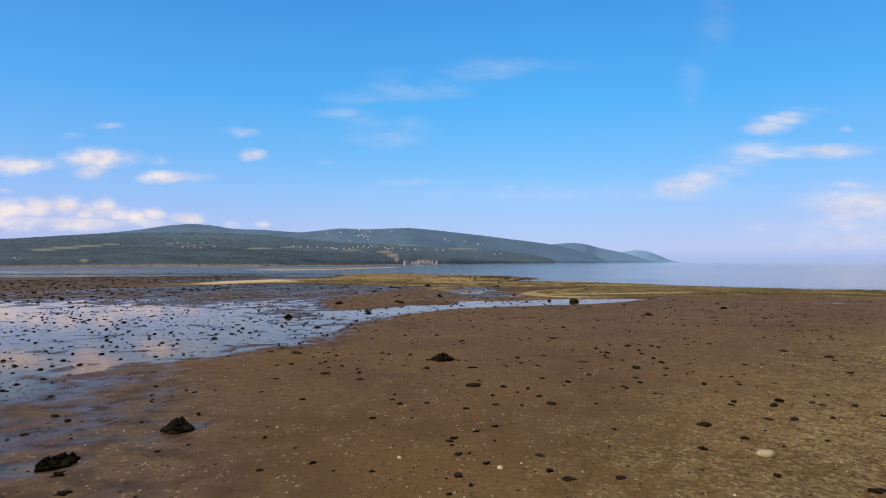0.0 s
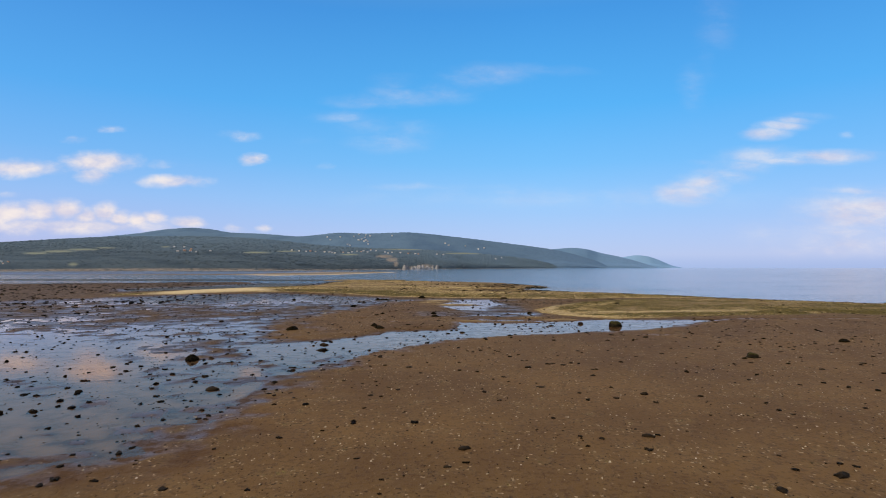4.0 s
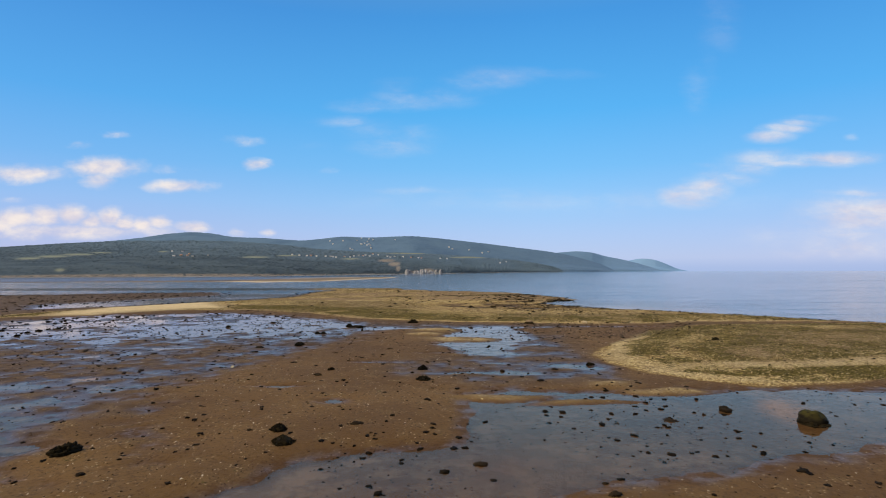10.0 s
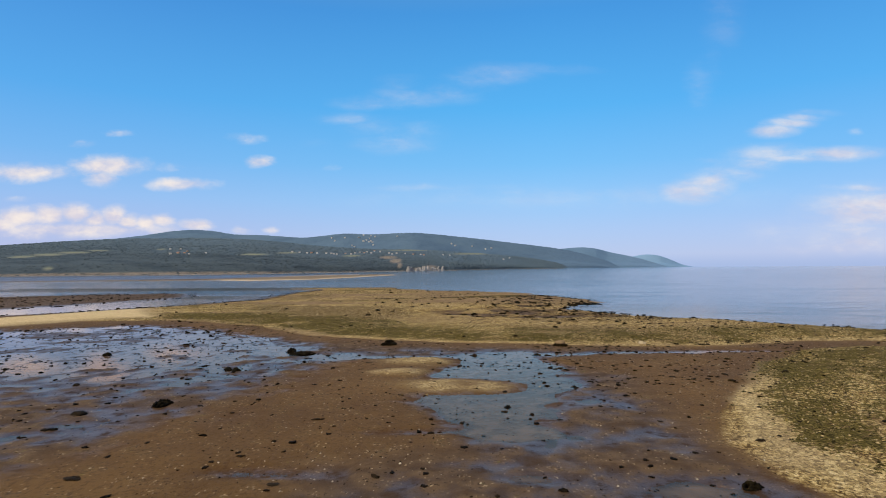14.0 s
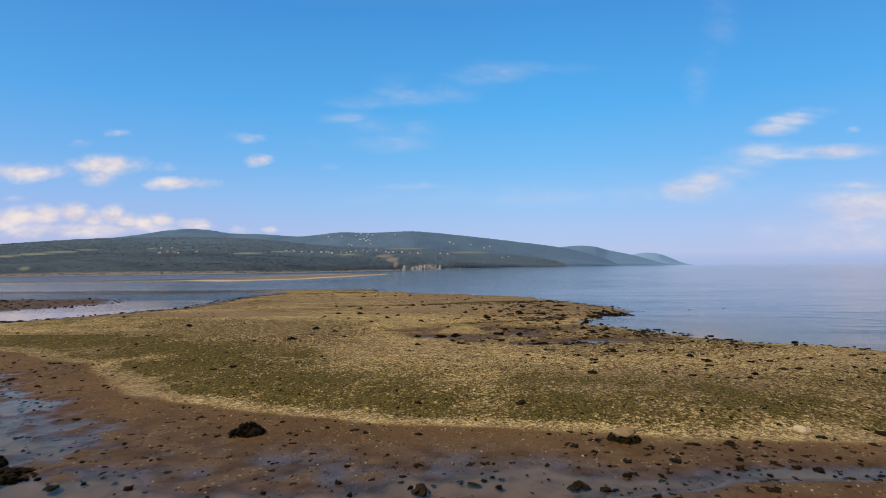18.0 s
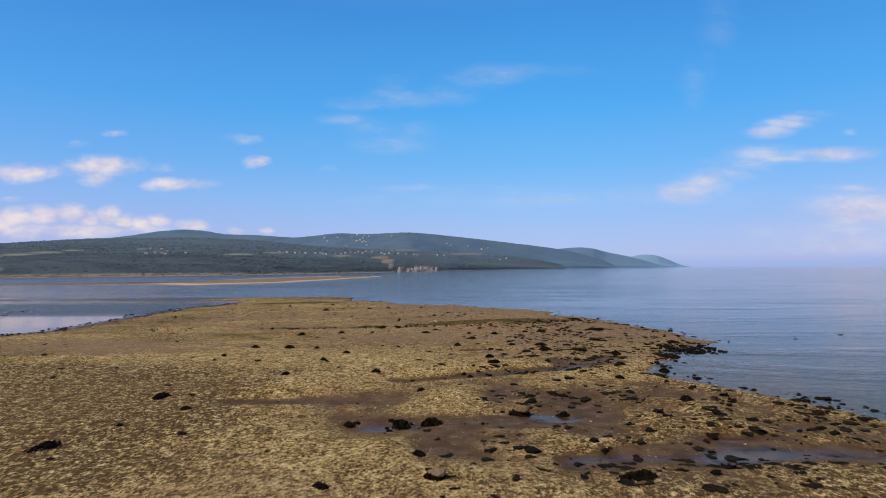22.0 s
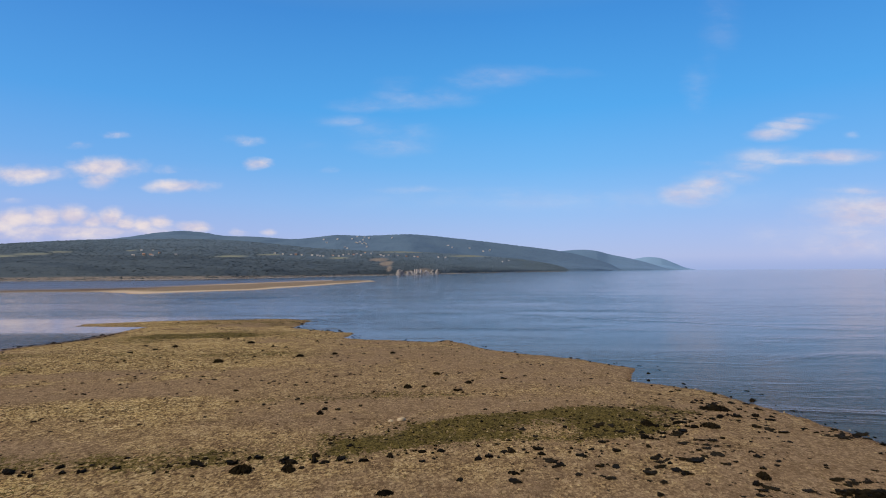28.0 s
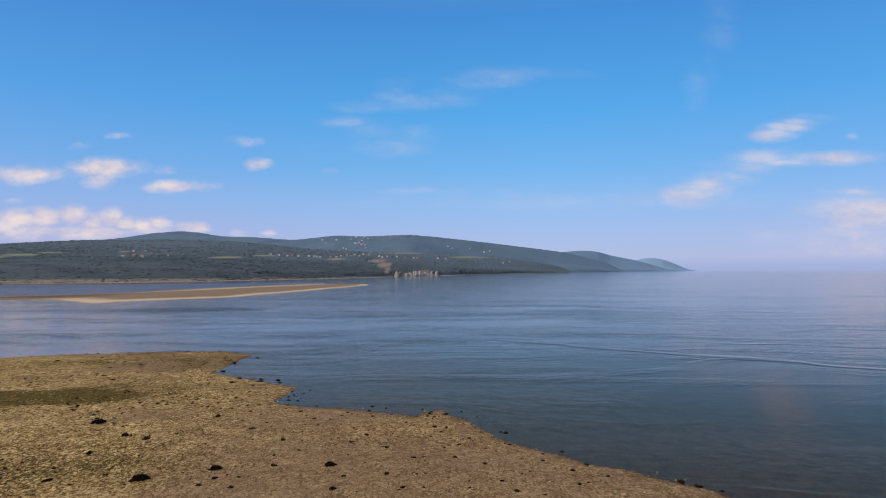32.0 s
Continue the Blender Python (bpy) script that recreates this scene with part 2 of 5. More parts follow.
def water_material():
    m = bpy.data.materials.new("water")
    m.use_nodes = True
    N = Nodes(m.node_tree)
    at = N.add("NewGeometry").outputs["Position"]
    streak = N.noise(N.vec("MULTIPLY", at, (0.22, 1.0, 1.0)), 0.045, 4.0, 0.6)
    ripple = N.noise(N.vec("MULTIPLY", at, (0.6, 1.0, 1.0)), 1.6, 4.0, 0.6)
    swell = N.noise(N.vec("MULTIPLY", at, (0.3, 1.0, 1.0)), 0.16, 3.0, 0.5)
    open_sea = N.math("MAXIMUM", N.span(N.add("SeparateXYZ", at).outputs[1], 150.0, 200.0), N.span(N.add("SeparateXYZ", at).outputs[0], 25.0, 60.0))
    where = N.add("SeparateXYZ", at)
    shelter = N.math("MULTIPLY", N.span(where.outputs[0], -22.0, -44.0), N.math("MAXIMUM", N.span(where.outputs[1], 240.0, 226.0), N.math("MULTIPLY", N.span(where.outputs[1], 254.0, 264.0), N.span(where.outputs[1], 300.0, 280.0))))
    channel = N.math("MULTIPLY", N.span(where.outputs[0], -20.0, -34.0), N.math("MULTIPLY", N.span(where.outputs[1], 226.0, 238.0), N.span(where.outputs[1], 264.0, 254.0)))
    channel = N.math("MULTIPLY", channel, N.span(where.outputs[0], -120.0, -85.0))
    open_sea = N.math("MULTIPLY", open_sea, N.math("SUBTRACT", 1.0, N.math("MULTIPLY", shelter, 0.8)))
    lift = N.math("ADD", N.math("MULTIPLY", ripple, 0.4), N.math("MULTIPLY", swell, 0.55))
    calm = N.span(N.add("SeparateXYZ", at).outputs[1], 450.0, 1300.0, 1.0, 0.2)
    lift = N.math("MULTIPLY", N.math("MULTIPLY", lift, calm), N.math("ADD", 0.09, N.math("MULTIPLY", open_sea, N.span(streak, 0.43, 0.6, 0.35, 1.7))))
    lanes = N.noise(N.vec("MULTIPLY", N.vec("ADD", at, N.vec("MULTIPLY", N.vec("SUBTRACT", N.noise(at, 0.02, 2.0).outputs["Color"], (0.5, 0.5, 0.5)), (0.0, 40.0, 0.0))), (0.1, 1.0, 1.0)), 0.13, 4.0, 0.6)
    lift = N.math("MULTIPLY", lift, N.math("ADD", 1.0, N.math("MULTIPLY", open_sea, N.span(lanes, 0.46, 0.64, -0.4, 0.55))))
    # a ruffled channel behind the bar, and a ruffled patch off the sand bank
    lift = N.math("ADD", lift, N.math("MULTIPLY", N.math("MULTIPLY", ripple, channel), 3.0))
    ruffle = N.vec("LENGTH", N.vec("MULTIPLY", N.vec("ADD", at, (63, -366, 0)), (1 / 24, 1 / 11, 0))).outputs["Value"]
    lift = N.math("ADD", lift, N.math("MULTIPLY", N.math("MULTIPLY", ripple, N.span(ruffle, 1.1, 0.5)), 2.5))
    # two long low wakes lying on the calm sea: start, end, slope, half width
    sea_x, sea_y = N.add("SeparateXYZ", at).outputs[0], N.add("SeparateXYZ", at).outputs[1]
    for x0, x1, y0, slope, half in ((25, 95, 387, -0.58, 3.2), (14, 60, 296, -0.67, 1.7), (62, 100, 272, -0.2, 1.4)):
        off = N.math("SUBTRACT", sea_y, N.math("ADD", y0 - slope * x0, N.math("MULTIPLY", sea_x, slope)))
        off = N.math("ADD", off, N.math("MULTIPLY", N.math("SUBTRACT", N.noise(at, 0.06, 2.0), 0.5), 9.0))
        ridge = N.math("MULTIPLY", N.span(N.math("ABSOLUTE", off), half, 0.0), N.math("MULTIPLY", N.span(sea_x, x0 - 5, x0 + 8), N.span(sea_x, x1 + 8, x1 - 12)))
        lift = N.math("ADD", lift, N.math("MULTIPLY", ridge, 0.35 * half))
    b = N.add("Bump")
    b.inputs["Strength"].default_value, b.inputs["Distance"].default_value = 0.17, 0.5
    N.put(b.inputs["Height"], lift)
    fres = N.add("Fresnel")
    fres.inputs["IOR"].default_value = 1.34
    N.put(fres.inputs["Normal"], b)
    gloss = N.add("BsdfGlossy", N.mix(N.span(fres, 0.15, 0.6), N.mix(N.math("MAXIMUM", open_sea, shelter), (1.0, 0.69, 0.53), (0.82, 0.55, 0.40)), N.mix(N.math("MAXIMUM", open_sea, shelter), (1.0, 0.84, 0.75), (0.93, 0.885, 0.87))))
    N.put(gloss.inputs["Roughness"], N.math("ADD", 0.035, N.math("MULTIPLY", open_sea, 0.07)))
    N.put(gloss.inputs["Normal"], b)
    clear = N.add("BsdfTransparent", (0.93, 0.92, 0.9, 1))
    murk = N.add("BsdfDiffuse", (0.03, 0.02, 0.012, 1))
    clear = N.add("MixShader", N.math("MULTIPLY", open_sea, 0.55), clear, murk)
    N.add("OutputMaterial", N.add("MixShader", fres, clear, gloss))
    return m


def stone_material(name, dark, light, rough=0.7, moss=None, spread=0.25):
    m, N, bsdf = material(name)
    at = N.add("NewGeometry").outputs["Position"]
    own = N.add("ObjectInfo").outputs["Random"]
    island = N.add("NewGeometry").outputs["Random Per Island"]
    a, b = N.noise(at, 3.0, 5.0, 0.65), N.noise(at, 17.0, 4.0, 0.7)
    pick = N.math("ADD", N.math("MULTIPLY", a, 0.8), N.math("MULTIPLY", N.math("SUBTRACT", N.math("ADD", own, island), 1.0), spread))
    col = N.mix(N.span(pick, 0.2, 0.62), dark, light)
    col = N.mix(N.math("MULTIPLY", N.span(b, 0.5, 0.75), 0.5), col, tuple(0.5 * c for c in dark))
    if moss:
        up = N.add("SeparateXYZ", N.add("NewGeometry").outputs["Normal"]).outputs[2]
        col = N.mix(N.math("MULTIPLY", N.span(up, 0.25, 0.8), N.span(a, 0.4, 0.55)), col, moss)
    N.put(bsdf.inputs["Base Color"], col)
    bsdf.inputs["Roughness"].default_value = rough
    bsdf.inputs["Specular IOR Level"].default_value = 0.08
    bump(N, bsdf, b, 0.5, 0.06)
    return m


def hill_material(name, wood, wood_light, field, noise_scale, hazed_ridge=None, axis=1, start=900.0, end=2300.0):
    m, N, bsdf = material(name)
    at = N.add("NewGeometry").outputs["Position"]
    a, b = N.noise(at, noise_scale, 6.0, 0.65), N.noise(at, noise_scale * 9, 4.0, 0.7)
    island = N.math("MULTIPLY", N.math("SUBTRACT", N.add("NewGeometry").outputs["Random Per Island"], 0.5), 0.2)
    col = N.mix(N.span(N.math("ADD", N.math("ADD", N.math("MULTIPLY", a, 0.75), N.math("MULTIPLY", b, 0.25)), island), 0.38, 0.62), wood, wood_light)
    # distance haze painted into the base colour, stronger along one axis
    if hazed_ridge:
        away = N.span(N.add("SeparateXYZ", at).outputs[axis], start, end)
        col = N.mix(N.math("MULTIPLY", away, 0.85), col, N.mix(N.span(b, 0.35, 0.65), tuple(0.85 * c for c in hazed_ridge), hazed_ridge))
    col = N.mix(N.add("Attribute", attribute_name="field").outputs["Fac"], col, field)
    col = N.mix(N.add("Attribute", attribute_name="rock").outputs["Fac"], col, N.mix(N.span(b, 0.35, 0.65), (0.15, 0.135, 0.115), (0.33, 0.28, 0.225)))
    N.put(bsdf.inputs["Base Color"], col)
    bsdf.inputs["Roughness"].default_value = 0.95
    bsdf.inputs["Specular IOR Level"].default_value = 0.1
    bump(N, bsdf, b, 0.25, 4.0)
    return m


def plain_material(name, colour, rough=0.8, scale=4.0):
    m, N, bsdf = material(name)
    a = N.noise(N.add("NewGeometry").outputs["Position"], scale, 4.0)
    N.put(bsdf.inputs["Base Color"], N.mix(N.span(a, 0.3, 0.7), tuple(0.82 * c for c in colour), colour))
    bsdf.inputs["Roughness"].default_value = rough
    return m


GROUND, WATER = ground_material(), water_material()
DARK_STONE = stone_material("weedy_stone", (0.005, 0.004, 0.0025), (0.026, 0.018, 0.01), 0.85)
MOSSY_STONE = stone_material("mossy_boulder", (0.006, 0.005, 0.003), (0.026, 0.021, 0.012), 0.8, moss=(0.05, 0.045, 0.012))
TAN_STONE = stone_material("tan_stone", (0.07, 0.05, 0.03), (0.28, 0.205, 0.12), 0.8)
PALE_STONE = stone_material("pale_stone", (0.2, 0.15, 0.09), (0.55, 0.46, 0.31), 0.8)
COBBLE = stone_material("cobbles", (0.13, 0.085, 0.045), (0.5, 0.39, 0.2), 0.85, spread=0.7)
PEBBLE = stone_material("pebbles", (0.012, 0.008, 0.005), (0.11, 0.06, 0.028), 0.85, spread=0.9)
SHELL = stone_material("shells", (0.4, 0.34, 0.24), (0.75, 0.68, 0.54), 0.6)
KELP = stone_material("rockweed", (0.004, 0.0035, 0.002), (0.02, 0.015, 0.006), 0.85)
GREEN_WEED = stone_material("green_weed", (0.026, 0.021, 0.006), (0.235, 0.182, 0.055), 0.85, spread=0.8)
# wood colours with air haze painted in, bluer and paler hill by hill
NEAR_HILL = hill_material("near_hill_hazed_wood", (0.046, 0.067, 0.088), (0.079, 0.107, 0.128), (0.23, 0.25, 0.19), 0.02, (0.145, 0.22, 0.3))
MID_HILL = hill_material("mid_hill_hazed_wood", (0.082, 0.143, 0.232), (0.108, 0.18, 0.27), (0.2, 0.27, 0.27), 0.008, (0.14, 0.235, 0.36), 0, 100.0, 900.0)
FAR_HILL = hill_material("far_hill_hazed_wood", (0.118, 0.212, 0.34), (0.134, 0.235, 0.365), (0.2, 0.28, 0.36), 0.006, (0.19, 0.32, 0.5), 0, 700.0, 1350.0)
LAST_HILL = hill_material("last_hill_hazed_wood", (0.215, 0.375, 0.59), (0.23, 0.395, 0.61), (0.2, 0.28, 0.36), 0.006)
CLIFF = stone_material("cliff_rock", (0.2, 0.2, 0.205), (0.46, 0.45, 0.44), 0.9)
WHITE_WALL = plain_material("white_wall", (0.85, 0.84, 0.82))
TAN_WALL = plain_material("tan_wall", (0.5, 0.4, 0.3))
GREY_ROOF, RED_ROOF = plain_material("grey_roof", (0.5, 0.5, 0.52)), plain_material("red_roof", (0.4, 0.24, 0.18))


# ---- mesh helpers ----
def mesh_of(name, verts, faces, mat, smooth=False):
    """A mesh from arrays: verts n x 3, faces m x k."""
    me = bpy.data.meshes.new(name)
    faces = np.asarray(faces, np.int32)
    k = faces.shape[1]
    me.vertices.add(len(verts))
    me.vertices.foreach_set("co", np.asarray(verts, np.float32).ravel())
    me.loops.add(faces.size)
    me.loops.foreach_set("vertex_index", faces.ravel())
    me.polygons.add(len(faces))
    me.polygons.foreach_set("loop_start", np.arange(0, faces.size, k, dtype=np.int32))
    me.polygons.foreach_set("use_smooth", np.full(len(faces), smooth))
    me.update(calc_edges=True)
    me.validate()
    me.materials.append(mat)
    return me


def part(name, data, parent, label=""):
    ob = new(name, data)
    ob.parent = parent
    return tagged(ob, label)


def lattice(ix, iy, seed):
    h = (ix.astype(np.int64) * 374761393 + iy.astype(np.int64) * 668265263 + seed * 974711) & 0x7FFFFFFF
    h = ((h ^ (h >> 13)) * 1274126177) & 0x7FFFFFFF
    return ((h ^ (h >> 16)) & 0xFFFFFF) / float(0xFFFFFF)


def value_noise(x, y, seed):
    ix, iy = np.floor(x), np.floor(y)
    fx, fy = x - ix, y - iy
    fx, fy = fx * fx * (3 - 2 * fx), fy * fy * (3 - 2 * fy)
    a, b = lattice(ix, iy, seed), lattice(ix + 1, iy, seed)
    c, d = lattice(ix, iy + 1, seed), lattice(ix + 1, iy + 1, seed)
    return (a + (b - a) * fx) * (1 - fy) + (c + (d - c) * fx) * fy


def fbm(x, y, size, octaves=4, seed=0):
    """Smooth noise from -1 to 1 with features of that size in metres."""
    total, amp, norm = 0.0, 1.0, 0.0
    for i in range(octaves):
        total = total + amp * (value_noise(x / size + 17.3 * i, y / size - 9.1 * i, seed + i) * 2 - 1)
        norm, amp, size = norm + amp, amp * 0.5, size * 0.5
    return total / norm


def inside(x, y, outline):
    """Signed distance to a closed outline, positive inside."""
    best, odd = np.full(x.shape, 1e12), np.zeros(x.shape, bool)
    for (ax, ay), (bx, by) in zip(outline, outline[1:] + outline[:1]):
        ex, ey = bx - ax, by - ay
        t = np.clip(((x - ax) * ex + (y - ay) * ey) / (ex * ex + ey * ey + 1e-9), 0, 1)
        best = np.minimum(best, (x - ax - t * ex) ** 2 + (y - ay - t * ey) ** 2)
        if ey:
            odd ^= ((ay > y) != (by > y)) & (x < ex * (y - ay) / ey + ax)
    return np.where(odd, 1, -1) * np.sqrt(best)


def stroke(x, y, line):
    """Distance to an open line."""
    best = np.full(x.shape, 1e12)
    for (ax, ay), (bx, by) in zip(line, line[1:]):
        ex, ey = bx - ax, by - ay
        t = np.clip(((x - ax) * ex + (y - ay) * ey) / (ex * ex + ey * ey + 1e-9), 0, 1)
        best = np.minimum(best, (x - ax - t * ex) ** 2 + (y - ay - t * ey) ** 2)
    return np.sqrt(best)


def step(v, a, b):
    t = np.clip((v - a) / (b - a), 0, 1)
    return t * t * (3 - 2 * t)


# ---- the plan of the shore, in metres; the water stands at 0 ----
LAND = [(-900, -300), (900, -300), (900, -60), (300, 20), (150, 80), (85, 113), (71, 120), (54, 136), (37, 155), (31.5, 158.8), (28.2, 162), (26.6, 165), (24.9, 168.6), (23.3, 171.8), (21, 174.6), (19.7, 176.8), (21.6, 180.2),
        (23.4, 184), (24.8, 188), (29, 190.8), (32.3, 193.5), (30.2, 197), (31, 204), (28.2, 211), (27, 216.5), (26, 222.5), (21.8, 226), (23.4, 231.6), (20, 236.8), (14.4, 241.4),
        (11, 245.4), (7.4, 252.8), (5.6, 250.5), (-6, 255), (-5.5, 261), (-16.4, 269), (-16, 281), (-21, 285), (-40, 282), (-52, 276), (-51, 272.5),
        (-39, 271), (-39, 255), (-43, 246), (-42, 222), (-41.5, 207), (-50, 188), (-60, 173), (-74, 160), (-80, 172), (-70, 198), (-62, 222),
        (-72, 243), (-92, 240), (-127, 218), (-260, 190), (-900, 120)]
BAR = [(-66, 137), (-56, 146), (-47, 156), (-34, 156.5), (-21, 148.5), (-12.6, 138), (-4.3, 133.8), (3, 132.2), (14, 129.5), (23.5, 129), (35, 132), (54, 133),
       (72, 117), (120, 90), (120, 320), (-60, 320), (-54, 276), (-41, 246), (-41, 207), (-50, 187), (-60, 171), (-68, 145)]
BAR_RIGHT = [(13, 98), (13, 102), (14.6, 106), (19.4, 112.8), (24, 119.5), (29.5, 126.5), (37, 129), (55, 131), (72, 113), (120, 85), (120, 60), (66, 87), (50, 96), (34, 92), (25, 89.4), (20, 88.3), (16.2, 90.2), (14.4, 93.6)]
WET = [(-160, 24), (-20, 26), (-15, 35), (-9, 40), (-6.5, 50), (-4, 61), (-3, 67), (-9, 80), (-16, 85), (-13, 95), (-9, 108), (-6, 124), (-14, 133), (-23, 144),
       (-37, 151), (-52, 145), (-64, 132), (-80, 110), (-160, 100)]
BAND = [(-12, 58), (-5.5, 62), (-1.5, 66), (3.1, 69.8), (6.5, 72.4), (12, 73.8), (16, 75), (20, 77.5), (25, 82), (31, 87), (29, 88.3), (16, 88.3), (9, 87.7), (5, 88.8),
        (1.4, 87.5), (1.4, 82), (0.5, 78), (-5.5, 75.5), (-6.5, 71), (-12, 66)]
POOL = [(-0.7, 110), (0.6, 116), (2.2, 122), (3.6, 125.8), (8.3, 126), (10.2, 118.5), (10, 113.6), (7.4, 108), (5.7, 101.5), (2.6, 101.5), (1.5, 106)]
LEFT_POOL = [(-90, 29), (-21, 29), (-17.5, 32), (-15.5, 38), (-11, 42), (-10, 52), (-14, 62), (-24, 70), (-60, 76), (-100, 74)]
FAR_POOL = [(-62, 118), (-40, 112), (-26, 116), (-13, 121), (-9, 129), (-14, 134), (-24, 144), (-38, 150), (-52, 144)]
ISLAND = [(-14, 70), (-16.5, 80), (-12.4, 83.5), (-6.5, 82), (-2.3, 86.5), (1.3, 82), (0.7, 78), (-5.7, 76), (-6.3, 71.5), (-10.6, 68.5)]
LOW_MUD = [(-5, 169), (-2.5, 166.5), (0, 162.5), (3, 158.6), (8, 156.6), (12, 156), (17.3, 155.6), (23.5, 158.8), (27.5, 161.5), (25.5, 166), (22, 171), (18, 176), (12, 177.5), (6, 173.5)]
# lanes of wet silt between the lenses of gravel: half width, line
MUD_LANES = [(0.9, [(3.6, 174), (6.8, 175.1), (9.5, 176.3), (12.5, 177.7), (15.9, 179.6), (19.3, 181.2)]), (0.9, [(-4.9, 168.2), (-1.6, 169), (1, 168.9)]),
             (1.6, [(2.6, 163.7), (5.2, 163.8), (8.7, 164.4), (12.6, 165)]), (1.0, [(14.8, 180.8), (16.9, 182), (18.8, 183.2)]), (0.6, [(7.5, 187.2), (9.8, 187.6), (11.1, 187.3)]), (1.4, [(11, 158.6), (15, 159.2), (19, 159.6), (23, 159)])]
SAND_SPIT = [(-62, 142), (-55, 146), (-47, 156), (-37, 157.2), (-37, 162), (-45, 172), (-52, 183), (-60, 171)]
SOGGY = [(3, 89.5), (12, 90.5), (13, 97), (12.5, 106), (13, 116), (10.5, 118), (7, 106), (2, 101), (-3, 99), (-3, 93)]
DAMP_SIDE = [(-60, -20), (-4, -20), (-4.5, 14), (-8, 22), (-13, 30), (-60, 32)]
SOAKED = [(-26, 119), (-9, 123), (12, 123.5), (24, 126), (24, 127.5), (13, 128), (-4, 130.5), (-14, 135), (-26, 143)]
GREEN_BAND = [(-12, 205), (-7.9, 206.9), (-3.2, 208.2), (1.8, 210.6), (7.6, 213.4), (14.4, 216), (20, 217.4), (21.9, 215), (18.2, 210), (12.9, 208.4), (7.6, 208), (2.4, 207.2), (-2, 205.6), (-6, 204.2)]
SAND_BANK = [(-260, 405), (-178, 419), (-135, 425), (-109, 401), (-80, 442), (-66, 505), (-50, 625), (-58, 665), (-84, 655), (-120, 560), (-150, 470), (-200, 432)]
FAR_FLAT = [(-900, 330), (-330, 370), (-215, 410), (-150, 455), (-105, 520), (-75, 620), (-95, 720), (-250, 690), (-900, 640)]
SOIL_SIDE = [(-34, 183), (-22, 181.5), (-15, 180), (-8, 176.5), (-3, 171.5), (-1, 163), (-4.5, 152), (-4, 144), (-7.5, 141), (-15, 150), (-30, 169)]
SOIL_RIGHT = [(9, 150), (15, 147), (40, 150), (30, 160), (25, 170), (21, 176), (17, 174), (12, 171.5), (9, 167), (9, 158)]
PALE_LENS = [(16.5, 95.2), (20, 94.6), (24, 95.2), (30, 96.2), (40, 98)]
OLIVE_SIDE = [(-34, 171), (-13, 161), (-1.5, 151.5), (-1, 143), (0, 137), (-12, 139), (-24, 150)]
TAN_SIDE = [(3, -20), (3, 14), (9, 24), (20, 36), (33, 45), (70, 60), (130, 75), (130, -20)]
# islets of pale sand in the pools: x, y, half sizes
ISLETS = [(2.8, 113, 3.3, 2.0, 1), (-0.9, 117, 1.9, 1.1, 1), (-0.1, 121.3, 2.4, 1.8, 1), (3.8, 86.0, 3.0, 0.7, .45), (8.2, 84.6, 2.6, 0.5, .4), (10.8, 89.4, 1.4, 1.2, .5), (13.2, 87.2, 2.4, 0.7, .7)]
# small pools
PUDDLES = [(20.0, 73.2, 1.6, 0.55), (52, 77.6, 3.6, 2.0), (-8.2, 20.2, 0.6, 0.5), (-11.2, 16.2, 0.9, 0.5), (-5, 84.5, 1.5, 0.8), (5.5, 93.5, 2.0, 0.8), (9.5, 96.5, 2.0, 1.0), (2.0, 93.5, 1.6, 0.5), (-4.5, 98, 2.4, 0.6),
           (0.5, 103, 2.2, 0.5), (4.5, 97.5, 0.8, 0.6), (-9, 89, 2.0, 0.5), (17.8, 159.4, 2.4, 0.9), (17.8, 162, 2, 0.5), (11.2, 164.7, 1.1, 0.5), (11.3, 159.6, 0.9, 0.5), (23.4, 158.5, 1.2, 0.5), (17.9, 153.5, 0.9, 0.4),
           (4, 163.7, 1.4, 0.5), (0, 168.2, 1.3, 0.4), (10.1, 165.5, 1.5, 0.6), (12.6, 170, 0.9, 0.4), (18.5, 164.8, 1.1, 0.6), (20, 169, 1.2, 0.5),
           (22.3, 166.6, 1.0, 0.5), (16.2, 167.4, 1.3, 0.4), (14.6, 169.6, 1.2, 0.35), (21.2, 163.2, 1.4, 0.45), (-2.2, 166.6, 1.0, 0.3), (13.6, 173.6, 1.2, 0.3)]


